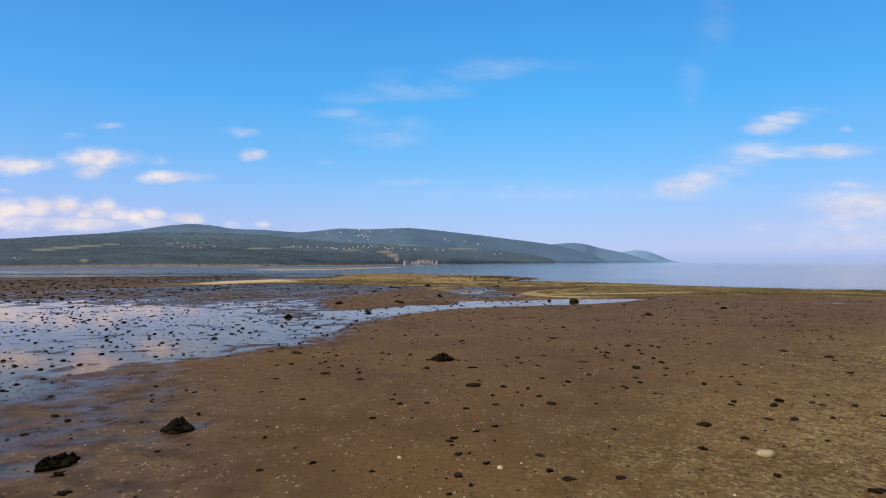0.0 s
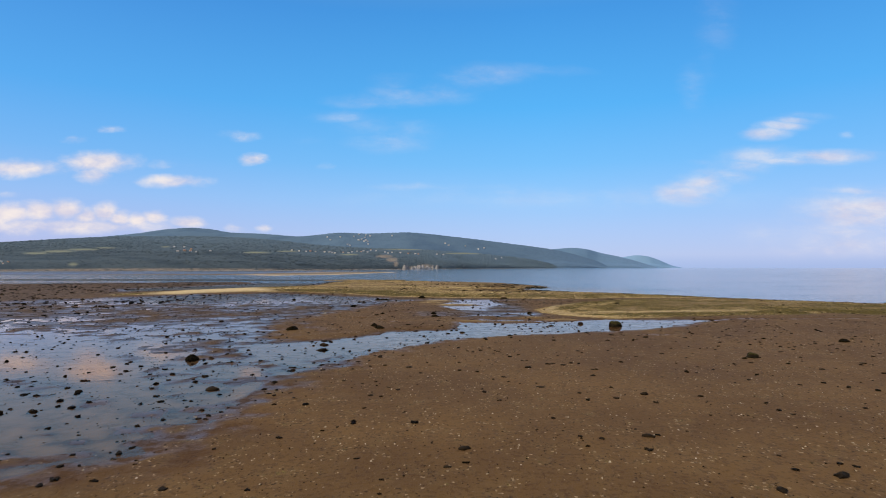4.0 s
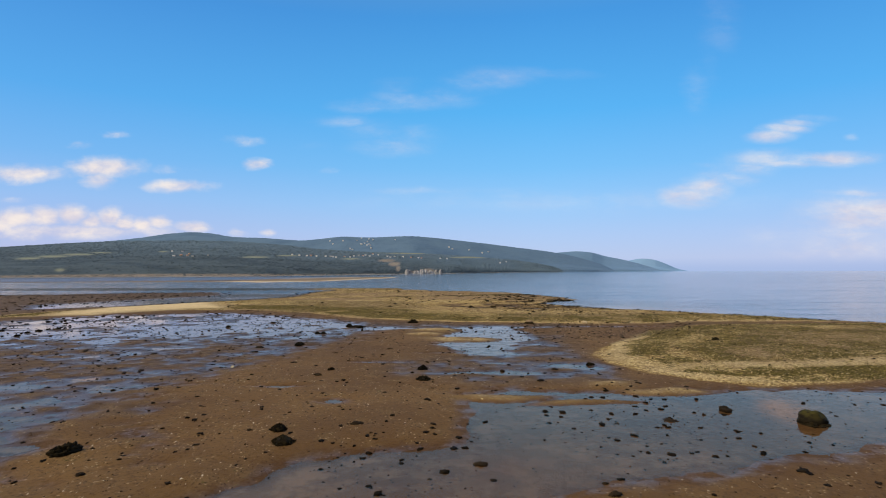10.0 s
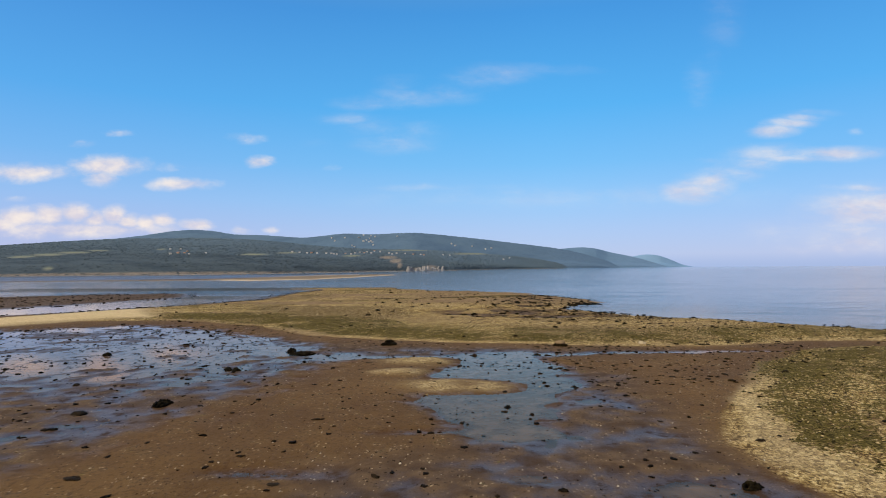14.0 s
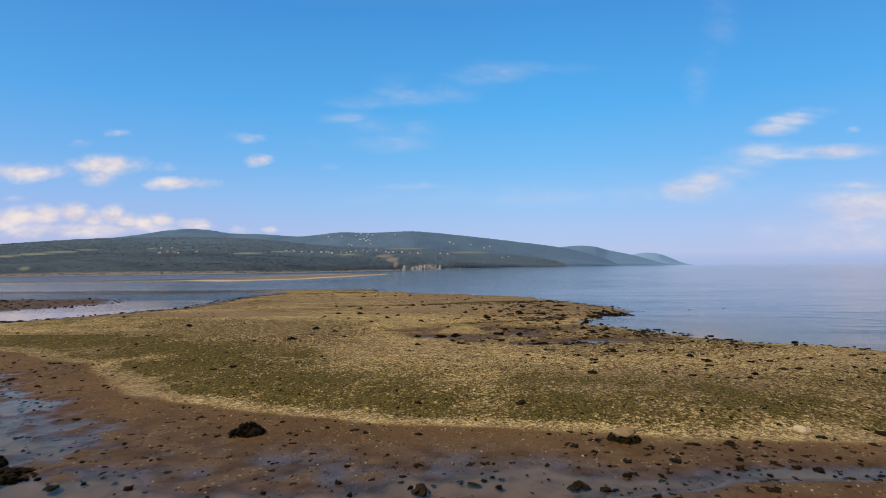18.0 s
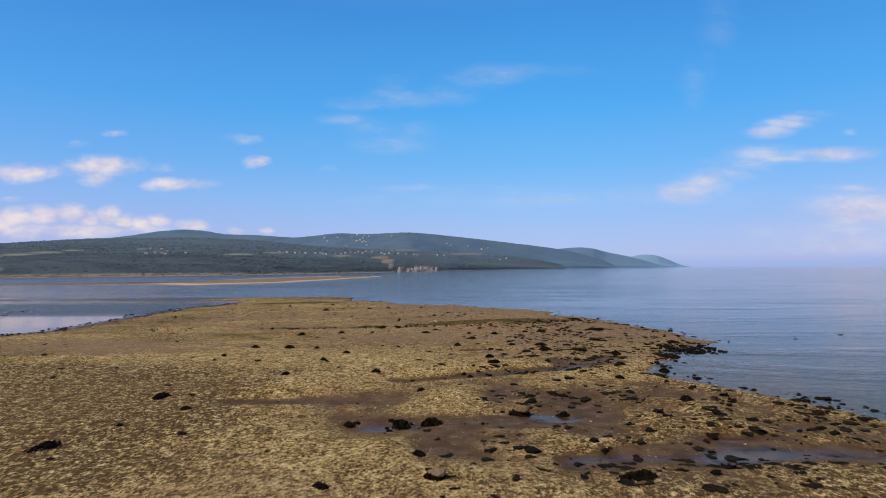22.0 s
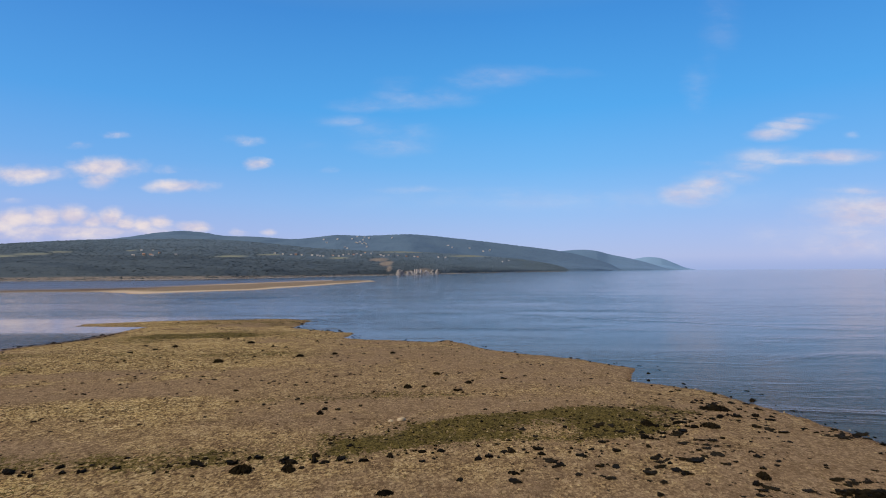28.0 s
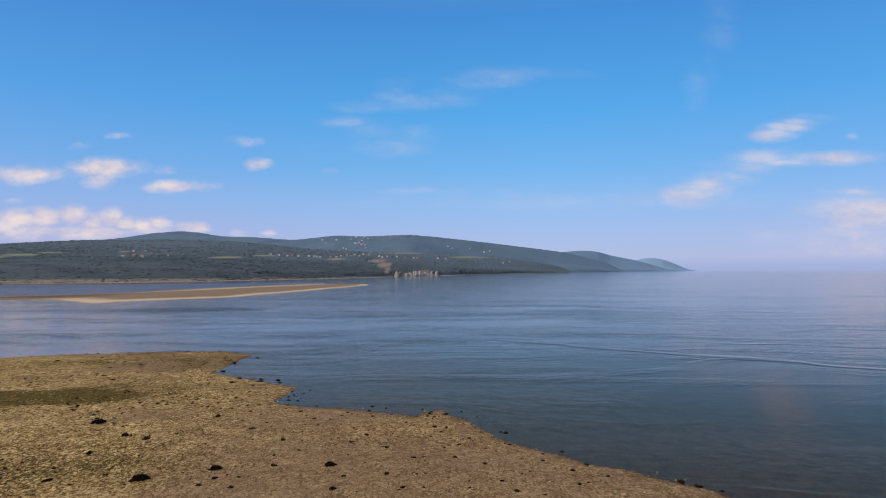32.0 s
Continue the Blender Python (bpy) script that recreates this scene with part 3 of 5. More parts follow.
def relief(x, y):
    """Height of the ground and its zones at the points x, y."""
    wx, wy = x + 0.9 * fbm(x, y, 5, 3, 11), y + 0.9 * fbm(x, y, 5, 3, 23)
    n_big, n_mid, n_small = fbm(x, y, 16, 3, 3), fbm(x, y, 3.2, 3, 5), fbm(x, y, 0.9, 2, 7)
    land = inside(x + 0.7 * fbm(x, y, 4, 4, 31), y + 0.7 * fbm(x, y, 4, 4, 37), LAND)
    bar, right = inside(wx, wy, BAR), inside(wx, wy, BAR_RIGHT)
    wet, isle = inside(wx, wy, WET), inside(wx, wy, ISLAND)
    h = 0.11 + 0.035 * n_big + 0.022 * n_mid + 0.008 * n_small
    film = step(wet + 5 * n_big * (x < -25), -5.0, 3.5)
    h = h - 0.09 * film + (0.045 * n_mid + 0.065 * n_small + 0.055 * fbm(0.55 * x + 0.2 * y, y - 0.2 * x, 1.5, 3, 43)) * film
    h = h + 0.028 * film * step(y, 84, 92) * (1 - step(y, 108, 116)) * step(-x, 4, 8)
    for outline, depth, soft in ((LEFT_POOL, 0.085, 8.0), (FAR_POOL, 0.03, 6.0), (BAND, 0.13, 1.6), (POOL, 0.14, 1.4)):
        d = step(inside(wx, wy, outline), -soft, soft)
        h = h - depth * d + (0.13 * n_small + 0.08 * n_mid) * d * (1 - d)
    h = h + 0.10 * step(isle, -2.0, 2.0)
    soggy = step(inside(wx, wy, SOGGY), -2.0, 2.0)
    h = h + (0.05 * n_mid + 0.05 * n_small - 0.045) * soggy
    damp_side = step(inside(wx, wy, DAMP_SIDE) + 2 * n_mid, -3.0, 4.0)
    h = h + (0.03 * n_mid + 0.03 * n_small - 0.045) * damp_side
    soaked = step(inside(wx, wy, SOAKED), -2.0, 2.5)
    h = h + (0.06 * n_mid + 0.05 * n_small - 0.055) * soaked
    for px, py, a, b in PUDDLES:
        h = h - (0.13 + 0.09 * n_mid + 0.05 * n_small) * np.exp(-np.minimum(((wx - px) / a) ** 2 + ((wy - py) / b) ** 2, 30))
    for line in ([(9, 126), (15, 125.6), (23, 127.2), (28, 127)], [(25, 85.5), (34, 88.5), (50, 90)], [(-14, 128), (-5, 124), (2, 124)], [(11.5, 177.3), (14, 178.6), (16, 179.7)]):
        h = h - 0.12 * (1 - step(stroke(wx, wy, line), 0.2, 1.2))
    sandy = np.zeros(x.shape)
    for px, py, a, b, much in ISLETS:
        q = np.exp(-(((wx - px) / a) ** 2 + ((wy - py) / b) ** 2) ** 1.5)
        h, sandy = h + 0.15 * q, np.maximum(sandy, much * q * np.clip(0.75 + 0.6 * n_mid + 0.5 * n_small, 0, 1))
    low = (0.72 + 0.2 * step(x, 11, 17)) * step(inside(wx, wy, LOW_MUD), -1.5, 2.5) * np.clip(0.8 + 1.2 * n_mid, 0, 1.3)
    dip = low
    for half, line in MUD_LANES:
        dip = np.maximum(dip, 1 - step(stroke(wx, wy, line), 0.2 * half, 2.8 * half))
        low = np.maximum(low, 1 - step(stroke(x + 1.1 * n_mid + 0.5 * n_small, y + 0.8 * fbm(x, y, 2.4, 3, 29), line), 0.5 * half, 1.25 * half))
    up = np.maximum(step(bar, -0.5, 7.0), 0.8 * step(right, -0.5, 6.0))
    h = h + up * (0.34 - 0.14 * step(y, 178, 190) + 0.08 * n_big + 0.03 * n_mid) * (1 - 0.9 * dip) - 0.06 * dip + (0.05 * n_mid + 0.03 * n_small) * low
    # the shore falls away under the sea
    edge = np.clip(land / 7.0, 0, 1)
    h = h * edge ** 0.6 - 0.012 * (land < 0)
    h = np.where(land < 0, np.maximum(land * 0.035, -3.0) - 0.01 + 0.04 * n_mid * np.exp(land / 6), h)
    far_flat = inside(x + 20 * fbm(x, y, 70, 3, 19), y + 14 * fbm(x, y, 60, 3, 29), FAR_FLAT)
    h = np.where(far_flat > -30, np.maximum(h, -0.25 + 0.262 * step(far_flat, -30, 6) + 0.035 * fbm(0.25 * x, y, 34, 4, 59)), h)
    bank = inside(x, y, SAND_BANK)
    h = np.where(bank > -25, np.maximum(h, -0.5 + 1.1 * step(bank + 3 * n_big, -25, 25)), h)
    on_bar, on_right = step(bar, -0.3, 0.8), step(right, -0.3, 0.8)
    gravel = np.maximum(np.maximum(on_bar, on_right) * (1 - 0.95 * low), 0.75 * sandy)
    side = inside(wx, wy, TAN_SIDE) + 4 * n_big
    gravel = np.maximum(gravel, 0.45 * step(side + 2.5 * n_mid + 2 * n_small, -12, 8))
    gravel = np.maximum(gravel, 0.25 * step(fbm(x, y, 7, 3, 51) + 0.4 * n_mid, 0.4, 0.8) * (y < 40))
    ring = lambda d, a, b, c, e: step(d, a, b) * (1 - step(d, c, e))
    rag = 1.3 * n_mid + 2.2 * n_big
    weed = np.maximum(ring(bar + 0.35 * rag, 0.6, 2.4, 8, 17) * (y < 165) * (1 - 0.28 * step(x, 0, 8)), np.maximum(1.0 * ring(right + 0.7 * rag, 1.4, 3.0, 4.6, 7.0), 0.7 * step(x, 17, 24) * ring(right + 0.5 * rag, 0.0, 1.0, 3.8, 5.5)))
    weed = np.maximum(weed, ring(right + 1.0 * rag, 4, 7, 13, 24) * (0.6 + 0.3 * n_big))
    weed = np.maximum(weed, step(inside(wx, wy, GREEN_BAND), -1.0, 1.0) * np.clip(0.72 + 0.75 * n_mid, 0.1, 1.05))
    weed = np.maximum(weed, 0.6 - 0.6 * step(stroke(wx, wy, [(-16, 206), (-6, 206.5), (3, 208.2)]), 0.5, 2.2))
    weed = np.maximum(weed, 0.45 - 0.45 * step(stroke(wx, wy, [(-6, 218.3), (1, 219.5), (8, 219.8)]), 0.3, 1.8))
    weed = np.maximum(weed, 1 - step(((wx + 25) / 10) ** 2 + ((wy - 256) / 3.6) ** 2, 0.5, 1.3))
    weed = np.maximum(weed, on_bar * step(-x, 3, 9) * step(fbm(0.4 * x, y, 7, 4, 71), -0.1, 0.45) * 0.5)
    weed = np.maximum(weed, 0.75 * step(inside(wx, wy, OLIVE_SIDE), -1.5, 4.0))
    weed = weed * (0.95 + 0.65 * n_mid)
    spit = step(inside(wx, wy, SAND_SPIT) + 1.5 * n_mid + 2.5 * n_big, -1.5, 4.0)
    sand = np.maximum(np.maximum(spit, step(bank + 2 * n_big, -20, -15) * (0.15 + 0.85 * step(x, -150, -118)) * (1 - 0.85 * step(bank + 4 * n_big + 0.06 * (x + 110), 3, 10))), 0.35 * sandy)
    lens = (1 - step(stroke(wx, wy, PALE_LENS), 0.5, 2.0)) * (0.75 + 0.4 * n_mid)
    sand, weed = np.maximum(sand, 0.5 * lens), weed * (1 - 0.8 * np.clip(lens, 0, 1))
    tip = 1 - step(x + 0.5 * rag, 19, 30)
    sand = np.maximum(sand, 0.5 * tip * (0.8 + 0.5 * n_mid) * ring(right + 0.6 * rag, 0.0, 1.2, 1.7, 3.3))
    sand = np.maximum(sand, 0.14 * ring(bar + 0.4 * rag, 0.0, 0.6, 1.0, 2.4) * (y < 165))
    brown = step(1.3 * fbm(0.45 * x + 0.2 * y, 1.2 * y - 0.3 * x, 9, 5, 77) + 0.3 * n_mid + 0.2 * n_small, -0.15, 0.35)
    brown = brown * (0.35 + 0.3 * step(-x, 4, 14) + 0.35 * step(y, 176, 190))
    brown = np.maximum(brown, step(y, 182, 192) * step(x + 2 * n_big + 8, -6, 7) * (0.8 + 0.35 * n_mid + 0.3 * n_small + 0.5 * fbm(0.3 * x, y, 5, 3, 83)))
    brown = np.maximum(brown, 0.45 * step(y, 188, 206) * (1 - 0.75 * step(-x, 3, 12)) + step(y, 188, 206) * step(-x, 3, 12) * 0.5 * step(fbm(0.3 * x, y, 6, 4, 87), 0.05, 0.45))
    brown = np.maximum(brown, ring(right, 8, 10, 40, 60) * 0.8)
    brown = np.maximum(brown, 0.7 * step(9 - np.hypot((x - 17) * 0.8, (y - 140) * 1.6) + rag, 0, 5))
    soil = np.maximum(0.95 * step(inside(wx, wy, SOIL_SIDE) + 3 * n_mid, -2.5, 3.0), 0.55 * step(1.2 * fbm(0.35 * x, y, 8, 4, 97) + 0.3 * n_mid, 0.12, 0.5))
    soil = np.maximum(soil, 0.85 * step(inside(wx, wy, SOIL_RIGHT) + 2.5 * n_mid, -2.0, 3.0))
    soil = np.maximum(soil, 0.9 * step(3.2 - np.hypot((x + 8) * 0.45, y - 176) + 1.5 * n_mid, 0, 2.5))
    brown = brown * (1 - 0.7 * soil * (y < 184))
    margin = (1 - step(land + 0.5 * n_mid, 1.0, 3.5)) * step(-x, 24, 30) * (y > 165) * (y < 262)
    gravel, weed = gravel * (1 - 0.8 * margin), weed * (1 - margin)
    silt = np.maximum(np.maximum(step(wet, -1.0, 3.0) * (1 - step(isle, -1, 1)), np.maximum(np.maximum(low, np.maximum(np.maximum(soggy, damp_side), soaked)), margin)), step(-60 - x, 0, 15) * (y > 100) * (y < 800))
    return h, {"gravel": np.clip(gravel * (1 - spit), 0, 1), "weed": np.clip(weed * (1 - spit), 0, 1), "sand": sand, "silt": silt, "brown": np.clip(brown, 0, 1), "soil": np.clip(soil, 0, 1)}


def spread_lines(a, b, fine, grow, low, high):
    """Grid lines, fine from a to b and growing to low and high."""
    core = list(np.arange(a, b + fine, fine))
    up, gap = [core[-1]], fine
    while up[-1] < high:
        gap *= grow
        up.append(up[-1] + gap)
    down, gap = [core[0]], fine
    while down[-1] > low:
        gap *= grow
        down.append(down[-1] - gap)
    return np.array(down[:0:-1] + core + up[1:])


def build_ground():
    gx, gy = spread_lines(-44, 56, 0.34, 1.06, -4900, 4900), spread_lines(9, 288, 0.34, 1.05, -900, 4900)
    X, Y = np.meshgrid(gx, gy)
    h, zones = relief(X.ravel(), Y.ravel())
    nx, ny = len(gx), len(gy)
    i = (np.arange(ny - 1)[:, None] * nx + np.arange(nx - 1)[None, :]).ravel()
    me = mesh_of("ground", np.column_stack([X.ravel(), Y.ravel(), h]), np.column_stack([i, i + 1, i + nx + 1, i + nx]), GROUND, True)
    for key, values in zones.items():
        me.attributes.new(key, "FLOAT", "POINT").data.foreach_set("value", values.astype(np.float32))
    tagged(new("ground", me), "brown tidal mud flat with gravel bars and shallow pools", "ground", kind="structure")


build_ground()
sea = mesh_of("water", [(-4900, -900, 0), (4900, -900, 0), (4900, 4900, 0), (-4900, 4900, 0)], [(0, 1, 2, 3)], WATER)
tagged(new("water", sea), "calm blue-grey sea and pools at low tide", "water", kind="structure")

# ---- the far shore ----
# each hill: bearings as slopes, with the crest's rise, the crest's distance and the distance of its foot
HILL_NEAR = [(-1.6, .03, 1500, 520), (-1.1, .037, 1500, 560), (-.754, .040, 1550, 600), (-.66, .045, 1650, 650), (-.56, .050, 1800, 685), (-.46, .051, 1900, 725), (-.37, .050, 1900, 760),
             (-.29, .045, 1850, 800), (-.215, .037, 1800, 885), (-.14, .032, 1800, 1000), (-.06, .030, 1900, 1160), (.01, .026, 2050, 1390), (.07, .0215, 2200, 1750),
             (.12, .0165, 2350, 2060), (.15, .012, 2420, 2200), (.175, .0068, 2460, 2330), (.19, .0015, 2480, 2400), (.2, -.004, 2500, 2450)]
HILL_MID = [(-.9, .03, 3000, 2300), (-.65, .045, 3200, 2300), (-.56, .0515, 3300, 2300), (-.51, .057, 3300, 2300), (-.465, .063, 3300, 2300), (-.435, .0655, 3300, 2300), (-.395, .063, 3300, 2300),
            (-.365, .058, 3200, 2300), (-.3, .055, 3100, 2300), (-.245, .051, 3000, 2300), (-.175, .057, 3000, 2300), (-.13, .056, 3000, 2300), (-.057, .058, 3000, 2300), (.015, .051, 3050, 2400),
            (.11, .0395, 3100, 2600), (.178, .0305, 3150, 2750), (.205, .0255, 3200, 2800), (.235, .0175, 3250, 2900), (.262, .0085, 3300, 3050), (.285, -.003, 3350, 3150)]
HILL_FAR = [(.1, .02, 3900, 3450), (.155, .027, 3900, 3450), (.19, .0305, 3900, 3450), (.22, .0322, 3900, 3450), (.243, .0300, 3900, 3500), (.261, .0252, 3950, 3550), (.303, .0163, 3950, 3650), (.34, .006, 4000, 3800), (.365, -.002, 4000, 3900)]
HILL_LAST = [(.27, .010, 4500, 4250), (.295, .0145, 4500, 4250), (.326, .0198, 4500, 4250), (.350, .0172, 4500, 4300), (.368, .0105, 4520, 4350), (.386, .003, 4550, 4400), (.41, -.002, 4550, 4450)]
EYE_UP = 5.2


def curve(u, us, vs):
    """A smooth line through the points us, vs."""
    m = np.gradient(vs, us)
    k = np.clip(np.searchsorted(us, u) - 1, 0, len(us) - 2)
    d = us[k + 1] - us[k]
    t = np.clip((u - us[k]) / d, 0, 1)
    return ((2 * t ** 3 - 3 * t ** 2 + 1) * vs[k] + (t ** 3 - 2 * t ** 2 + t) * d * m[k] + (3 * t ** 2 - 2 * t ** 3) * vs[k + 1] + (t ** 3 - t ** 2) * d * m[k + 1])


def hill_height(hill, u, far):
    """Height of a hill at the bearing u and the distance ahead."""
    us, rise, crest, foot = (np.array([r[i] for r in hill]) for i in range(4))
    c, f = np.interp(u, us, crest), np.interp(u, us, foot)
    top = EYE_UP + curve(u, us, rise) * c
    s = (far - f) / (c - f)
    front = np.interp(s, [-0.1, 0, 0.05, 0.16, 0.5, 0.85, 1.0], [-0.08, 0.0, 0.13, 0.25, 0.39, 0.84, 1.0])
    z = top * np.where(s > 1, 1 - 0.5 * (s - 1) ** 2, front)
    x = u * far
    z = z + fbm(x, far, 160, 4, 91) * 0.05 * np.maximum(top, 10) * np.clip(s * 4, 0, 1) * np.clip((1.02 - s) * 4, 0.15, 1)
    return np.where(s < 0, s * 30, z)


FIELDS = [(-0.680, 0.0218, 0.0219, 0.0018), (-0.643, 0.0250, 0.0256, 0.0018), (-0.602, 0.0282, 0.0274, 0.0016), (-0.566, 0.0309, 0.0183, 0.0011), (-0.466, 0.0328, 0.0082, 0.0010), (-0.314, 0.0235, 0.0219, 0.0016), (-0.262, 0.0258, 0.0183, 0.0011), (-0.157, 0.0203, 0.0146, 0.0014), (-0.060, 0.0290, 0.0420, 0.0010), (0.037, 0.0225, 0.0347, 0.0013), (-0.642, -0.0104, 0.0530, 0.0015), (0.153, 0.0184, 0.0128, 0.0012), (0.174, 0.0138, 0.0091, 0.0012), (-0.610, 0.0038, 0.0073, 0.0023)]
ROCKS_FACE = [(-0.099, 0.0175, 0.0137, 0.0027), (-0.086, 0.0120, 0.0100, 0.0037), (-0.079, 0.0047, 0.0037, 0.0046), (-0.049, -0.0017, 0.0128, 0.0037), (-0.031, 0.0002, 0.0128, 0.0046)]


def build_hill(name, hill, mat, nu, nd, label, patches=False):
    us = np.linspace(hill[0][0], hill[-1][0], nu)
    s = np.concatenate([np.linspace(-0.04, 0.2, nd // 3), np.linspace(0.2, 1.3, nd - nd // 3 + 1)[1:]])
    foot = np.interp(us, [r[0] for r in hill], [r[3] for r in hill])
    crest = np.interp(us, [r[0] for r in hill], [r[2] for r in hill])
    U, S = np.meshgrid(us, s)
    far = foot + S * (crest - foot)
    z = hill_height(hill, U, far)
    z = z + (lattice((U * 9000).astype(int), far.astype(int), 5) - 0.4) * (0.0006 if patches else 0.0008 if hill is HILL_MID else 0.0) * far * (S > 0.02) * (U < 0.19 if patches else True)
    verts = np.column_stack([(U * far).ravel(), far.ravel(), z.ravel()])
    n = len(us)
    i = (np.arange(len(s) - 1)[:, None] * n + np.arange(n - 1)[None, :]).ravel()
    me = mesh_of(name, verts, np.column_stack([i, i + 1, i + n + 1, i + n]), mat, True)
    rise = (z - EYE_UP) / far
    for key, spots in (("field", FIELDS), ("rock", ROCKS_FACE)):
        amount = np.zeros(U.shape)
        if patches:
            for cu, cr, a, b in spots:
                amount = np.maximum(amount, np.exp(-(((U - cu) / a) ** 2 + ((rise - cr) / b) ** 2) ** 2))
            if key == "rock":
                amount = np.maximum(amount, (S > -0.01) * (S < 0.012) * 0.8)
        me.attributes.new(key, "FLOAT", "POINT").data.foreach_set("value", amount.ravel().astype(np.float32))
    return tagged(new(name, me), label, "hill", kind="structure")


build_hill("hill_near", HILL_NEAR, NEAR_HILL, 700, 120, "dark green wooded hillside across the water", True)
build_hill("hill_mid", HILL_MID, MID_HILL, 420, 70, "wooded mountain ridge behind the shore, haze tinting it blue-green")
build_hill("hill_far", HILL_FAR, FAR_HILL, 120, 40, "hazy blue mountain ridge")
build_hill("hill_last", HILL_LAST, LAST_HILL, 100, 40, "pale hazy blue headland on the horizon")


def scatter(name, shape, faces, places, mat, label, category, smooth=False, jitter=0.25):
    """One joined object of many small pieces: places has x, y, z, size, flatness, turn."""
    shape, faces = np.asarray(shape, float), np.asarray(faces)
    n, k = len(places), len(shape)
    rng = np.random.RandomState(len(places))
    c, s = np.cos(places[:, 5]), np.sin(places[:, 5])
    v = shape[None] * (1 + jitter * rng.uniform(-1, 1, (n, k, 1)))
    v = v * places[:, None, 3:4]
    v[:, :, 1] *= rng.uniform(0.55, 1.0, (n, 1))
    x = v[:, :, 0] * c[:, None] - v[:, :, 1] * s[:, None] + places[:, None, 0]
    y = v[:, :, 0] * s[:, None] + v[:, :, 1] * c[:, None] + places[:, None, 1]
    z = v[:, :, 2] * places[:, None, 4] + places[:, None, 2]
    verts = np.stack([x, y, z], 2).reshape(-1, 3)
    f = (faces[None] + (np.arange(n) * k)[:, None, None]).reshape(-1, faces.shape[1])
    me = mesh_of(name, verts, f, mat, smooth)
    return tagged(new(name, me), label, category, kind="stuff")


def dome(sides, rings, top=1.0):
    """A low mound of that many sides: verts and triangles."""
    v, f = [(0, 0, top)], []
    for r in range(rings):
        a = (r + 1) / rings * math.pi / 2
        for j in range(sides):
            w = 2 * math.pi * (j + 0.5 * r) / sides
            v.append((math.sin(a) * math.cos(w), math.sin(a) * math.sin(w), top * math.cos(a) - (0.12 if r == rings - 1 else 0)))
    for j in range(sides):
        f.append((0, 1 + j, 1 + (j + 1) % sides))
        for r in range(rings - 1):
            p, q = 1 + r * sides, 1 + (r + 1) * sides
            f += [(p + j, q + j, q + (j + 1) % sides), (p + j, q + (j + 1) % sides, p + (j + 1) % sides)]
    return v, f


def build_forest():
    rng = np.random.RandomState(4)
    n = 64000
    u = rng.uniform(-1.0, 0.19, n)
    us, crest, foot = ([r[i] for r in HILL_NEAR] for i in (0, 2, 3))
    f, c = np.interp(u, us, foot), np.interp(u, us, crest)
    far = f + (c - f) * rng.uniform(0.008, 1.02, n) ** 1.25
    z = hill_height(HILL_NEAR, u, far)
    rise = (z - EYE_UP) / far
    keep = np.ones(n, bool)
    for cu, cr, a, b in FIELDS + ROCKS_FACE:
        keep &= np.exp(-(((u - cu) / a) ** 2 + ((rise - cr) / b) ** 2) ** 2) < 0.35
    keep &= rng.uniform(0, 1, n) < np.clip(0.75 + 0.5 * fbm(u * far, far, 120, 3, 8), 0.25, 1)
    x = u * far
    for ob in [o for o in scene.objects if o.name.startswith("house") and not o.parent]:
        px, py = ob.matrix_basis.translation[:2]
        keep &= ~((np.abs(x - px) < 5) & (far > py - 60) & (far < py + 5))
    u, far, z = u[keep], far[keep], z[keep]
    size = rng.uniform(1.6, 3.6, len(u)) * (0.6 + far / 2600)
    places = np.column_stack([u * far, far, z - 0.5, size, rng.uniform(0.22, 0.45, len(u)) * np.clip(far / 1500, 0.45, 1), rng.uniform(0, 6.3, len(u))])
    v, t = dome(6, 2)
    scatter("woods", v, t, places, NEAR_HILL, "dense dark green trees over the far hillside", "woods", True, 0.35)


def on_slope(hill, u, rise):
    """Where the line of that bearing and rise first meets the hill."""
    us, crest, foot = ([r[i] for r in hill] for i in (0, 2, 3))
    far = np.linspace(np.interp(u, us, foot), np.interp(u, us, crest), 400)
    z = hill_height(hill, np.full(400, u), far)
    k = int(np.argmax(z >= EYE_UP + rise * far)) if (z >= EYE_UP + rise * far).any() else 399
    return Vector((u * far[k], far[k], z[k]))


def house_mesh(kind, w, d, h):
    bm = bmesh.new()
    if kind == "wall":
        vs = [bm.verts.new(p) for p in ((-w, -d, -2), (w, -d, -2), (w, d, -2), (-w, d, -2), (-w, -d, h), (w, -d, h), (w, d, h), (-w, d, h), (-w, 0, h + d * 0.8), (w, 0, h + d * 0.8))]
        for f in ((0, 1, 5, 4), (1, 2, 6, 9, 5), (2, 3, 7, 6), (3, 0, 4, 8, 7), (4, 5, 9, 8), (6, 7, 8, 9)):
            bm.faces.new([vs[i] for i in f])
    else:
        e, t, r = 0.6, 0.35, d * 0.8
        for s in (-1, 1):
            q = [(-w - e, s * (d + e), h - e * 0.8), (w + e, s * (d + e), h - e * 0.8), (w + e, 0, h + r), (-w - e, 0, h + r)]
            lo = [bm.verts.new((x, y, z + 0.05)) for x, y, z in q]
            hi = [bm.verts.new((x, y, z + 0.05 + t)) for x, y, z in q]
            bm.faces.new(lo), bm.faces.new(hi)
            for i in range(4):
                bm.faces.new((lo[i], lo[(i + 1) % 4], hi[(i + 1) % 4], hi[i]))
    bmesh.ops.recalc_face_normals(bm, faces=bm.faces)
    me = bpy.data.meshes.new("house_" + kind)
    bm.to_mesh(me)
    bm.free()
    return me


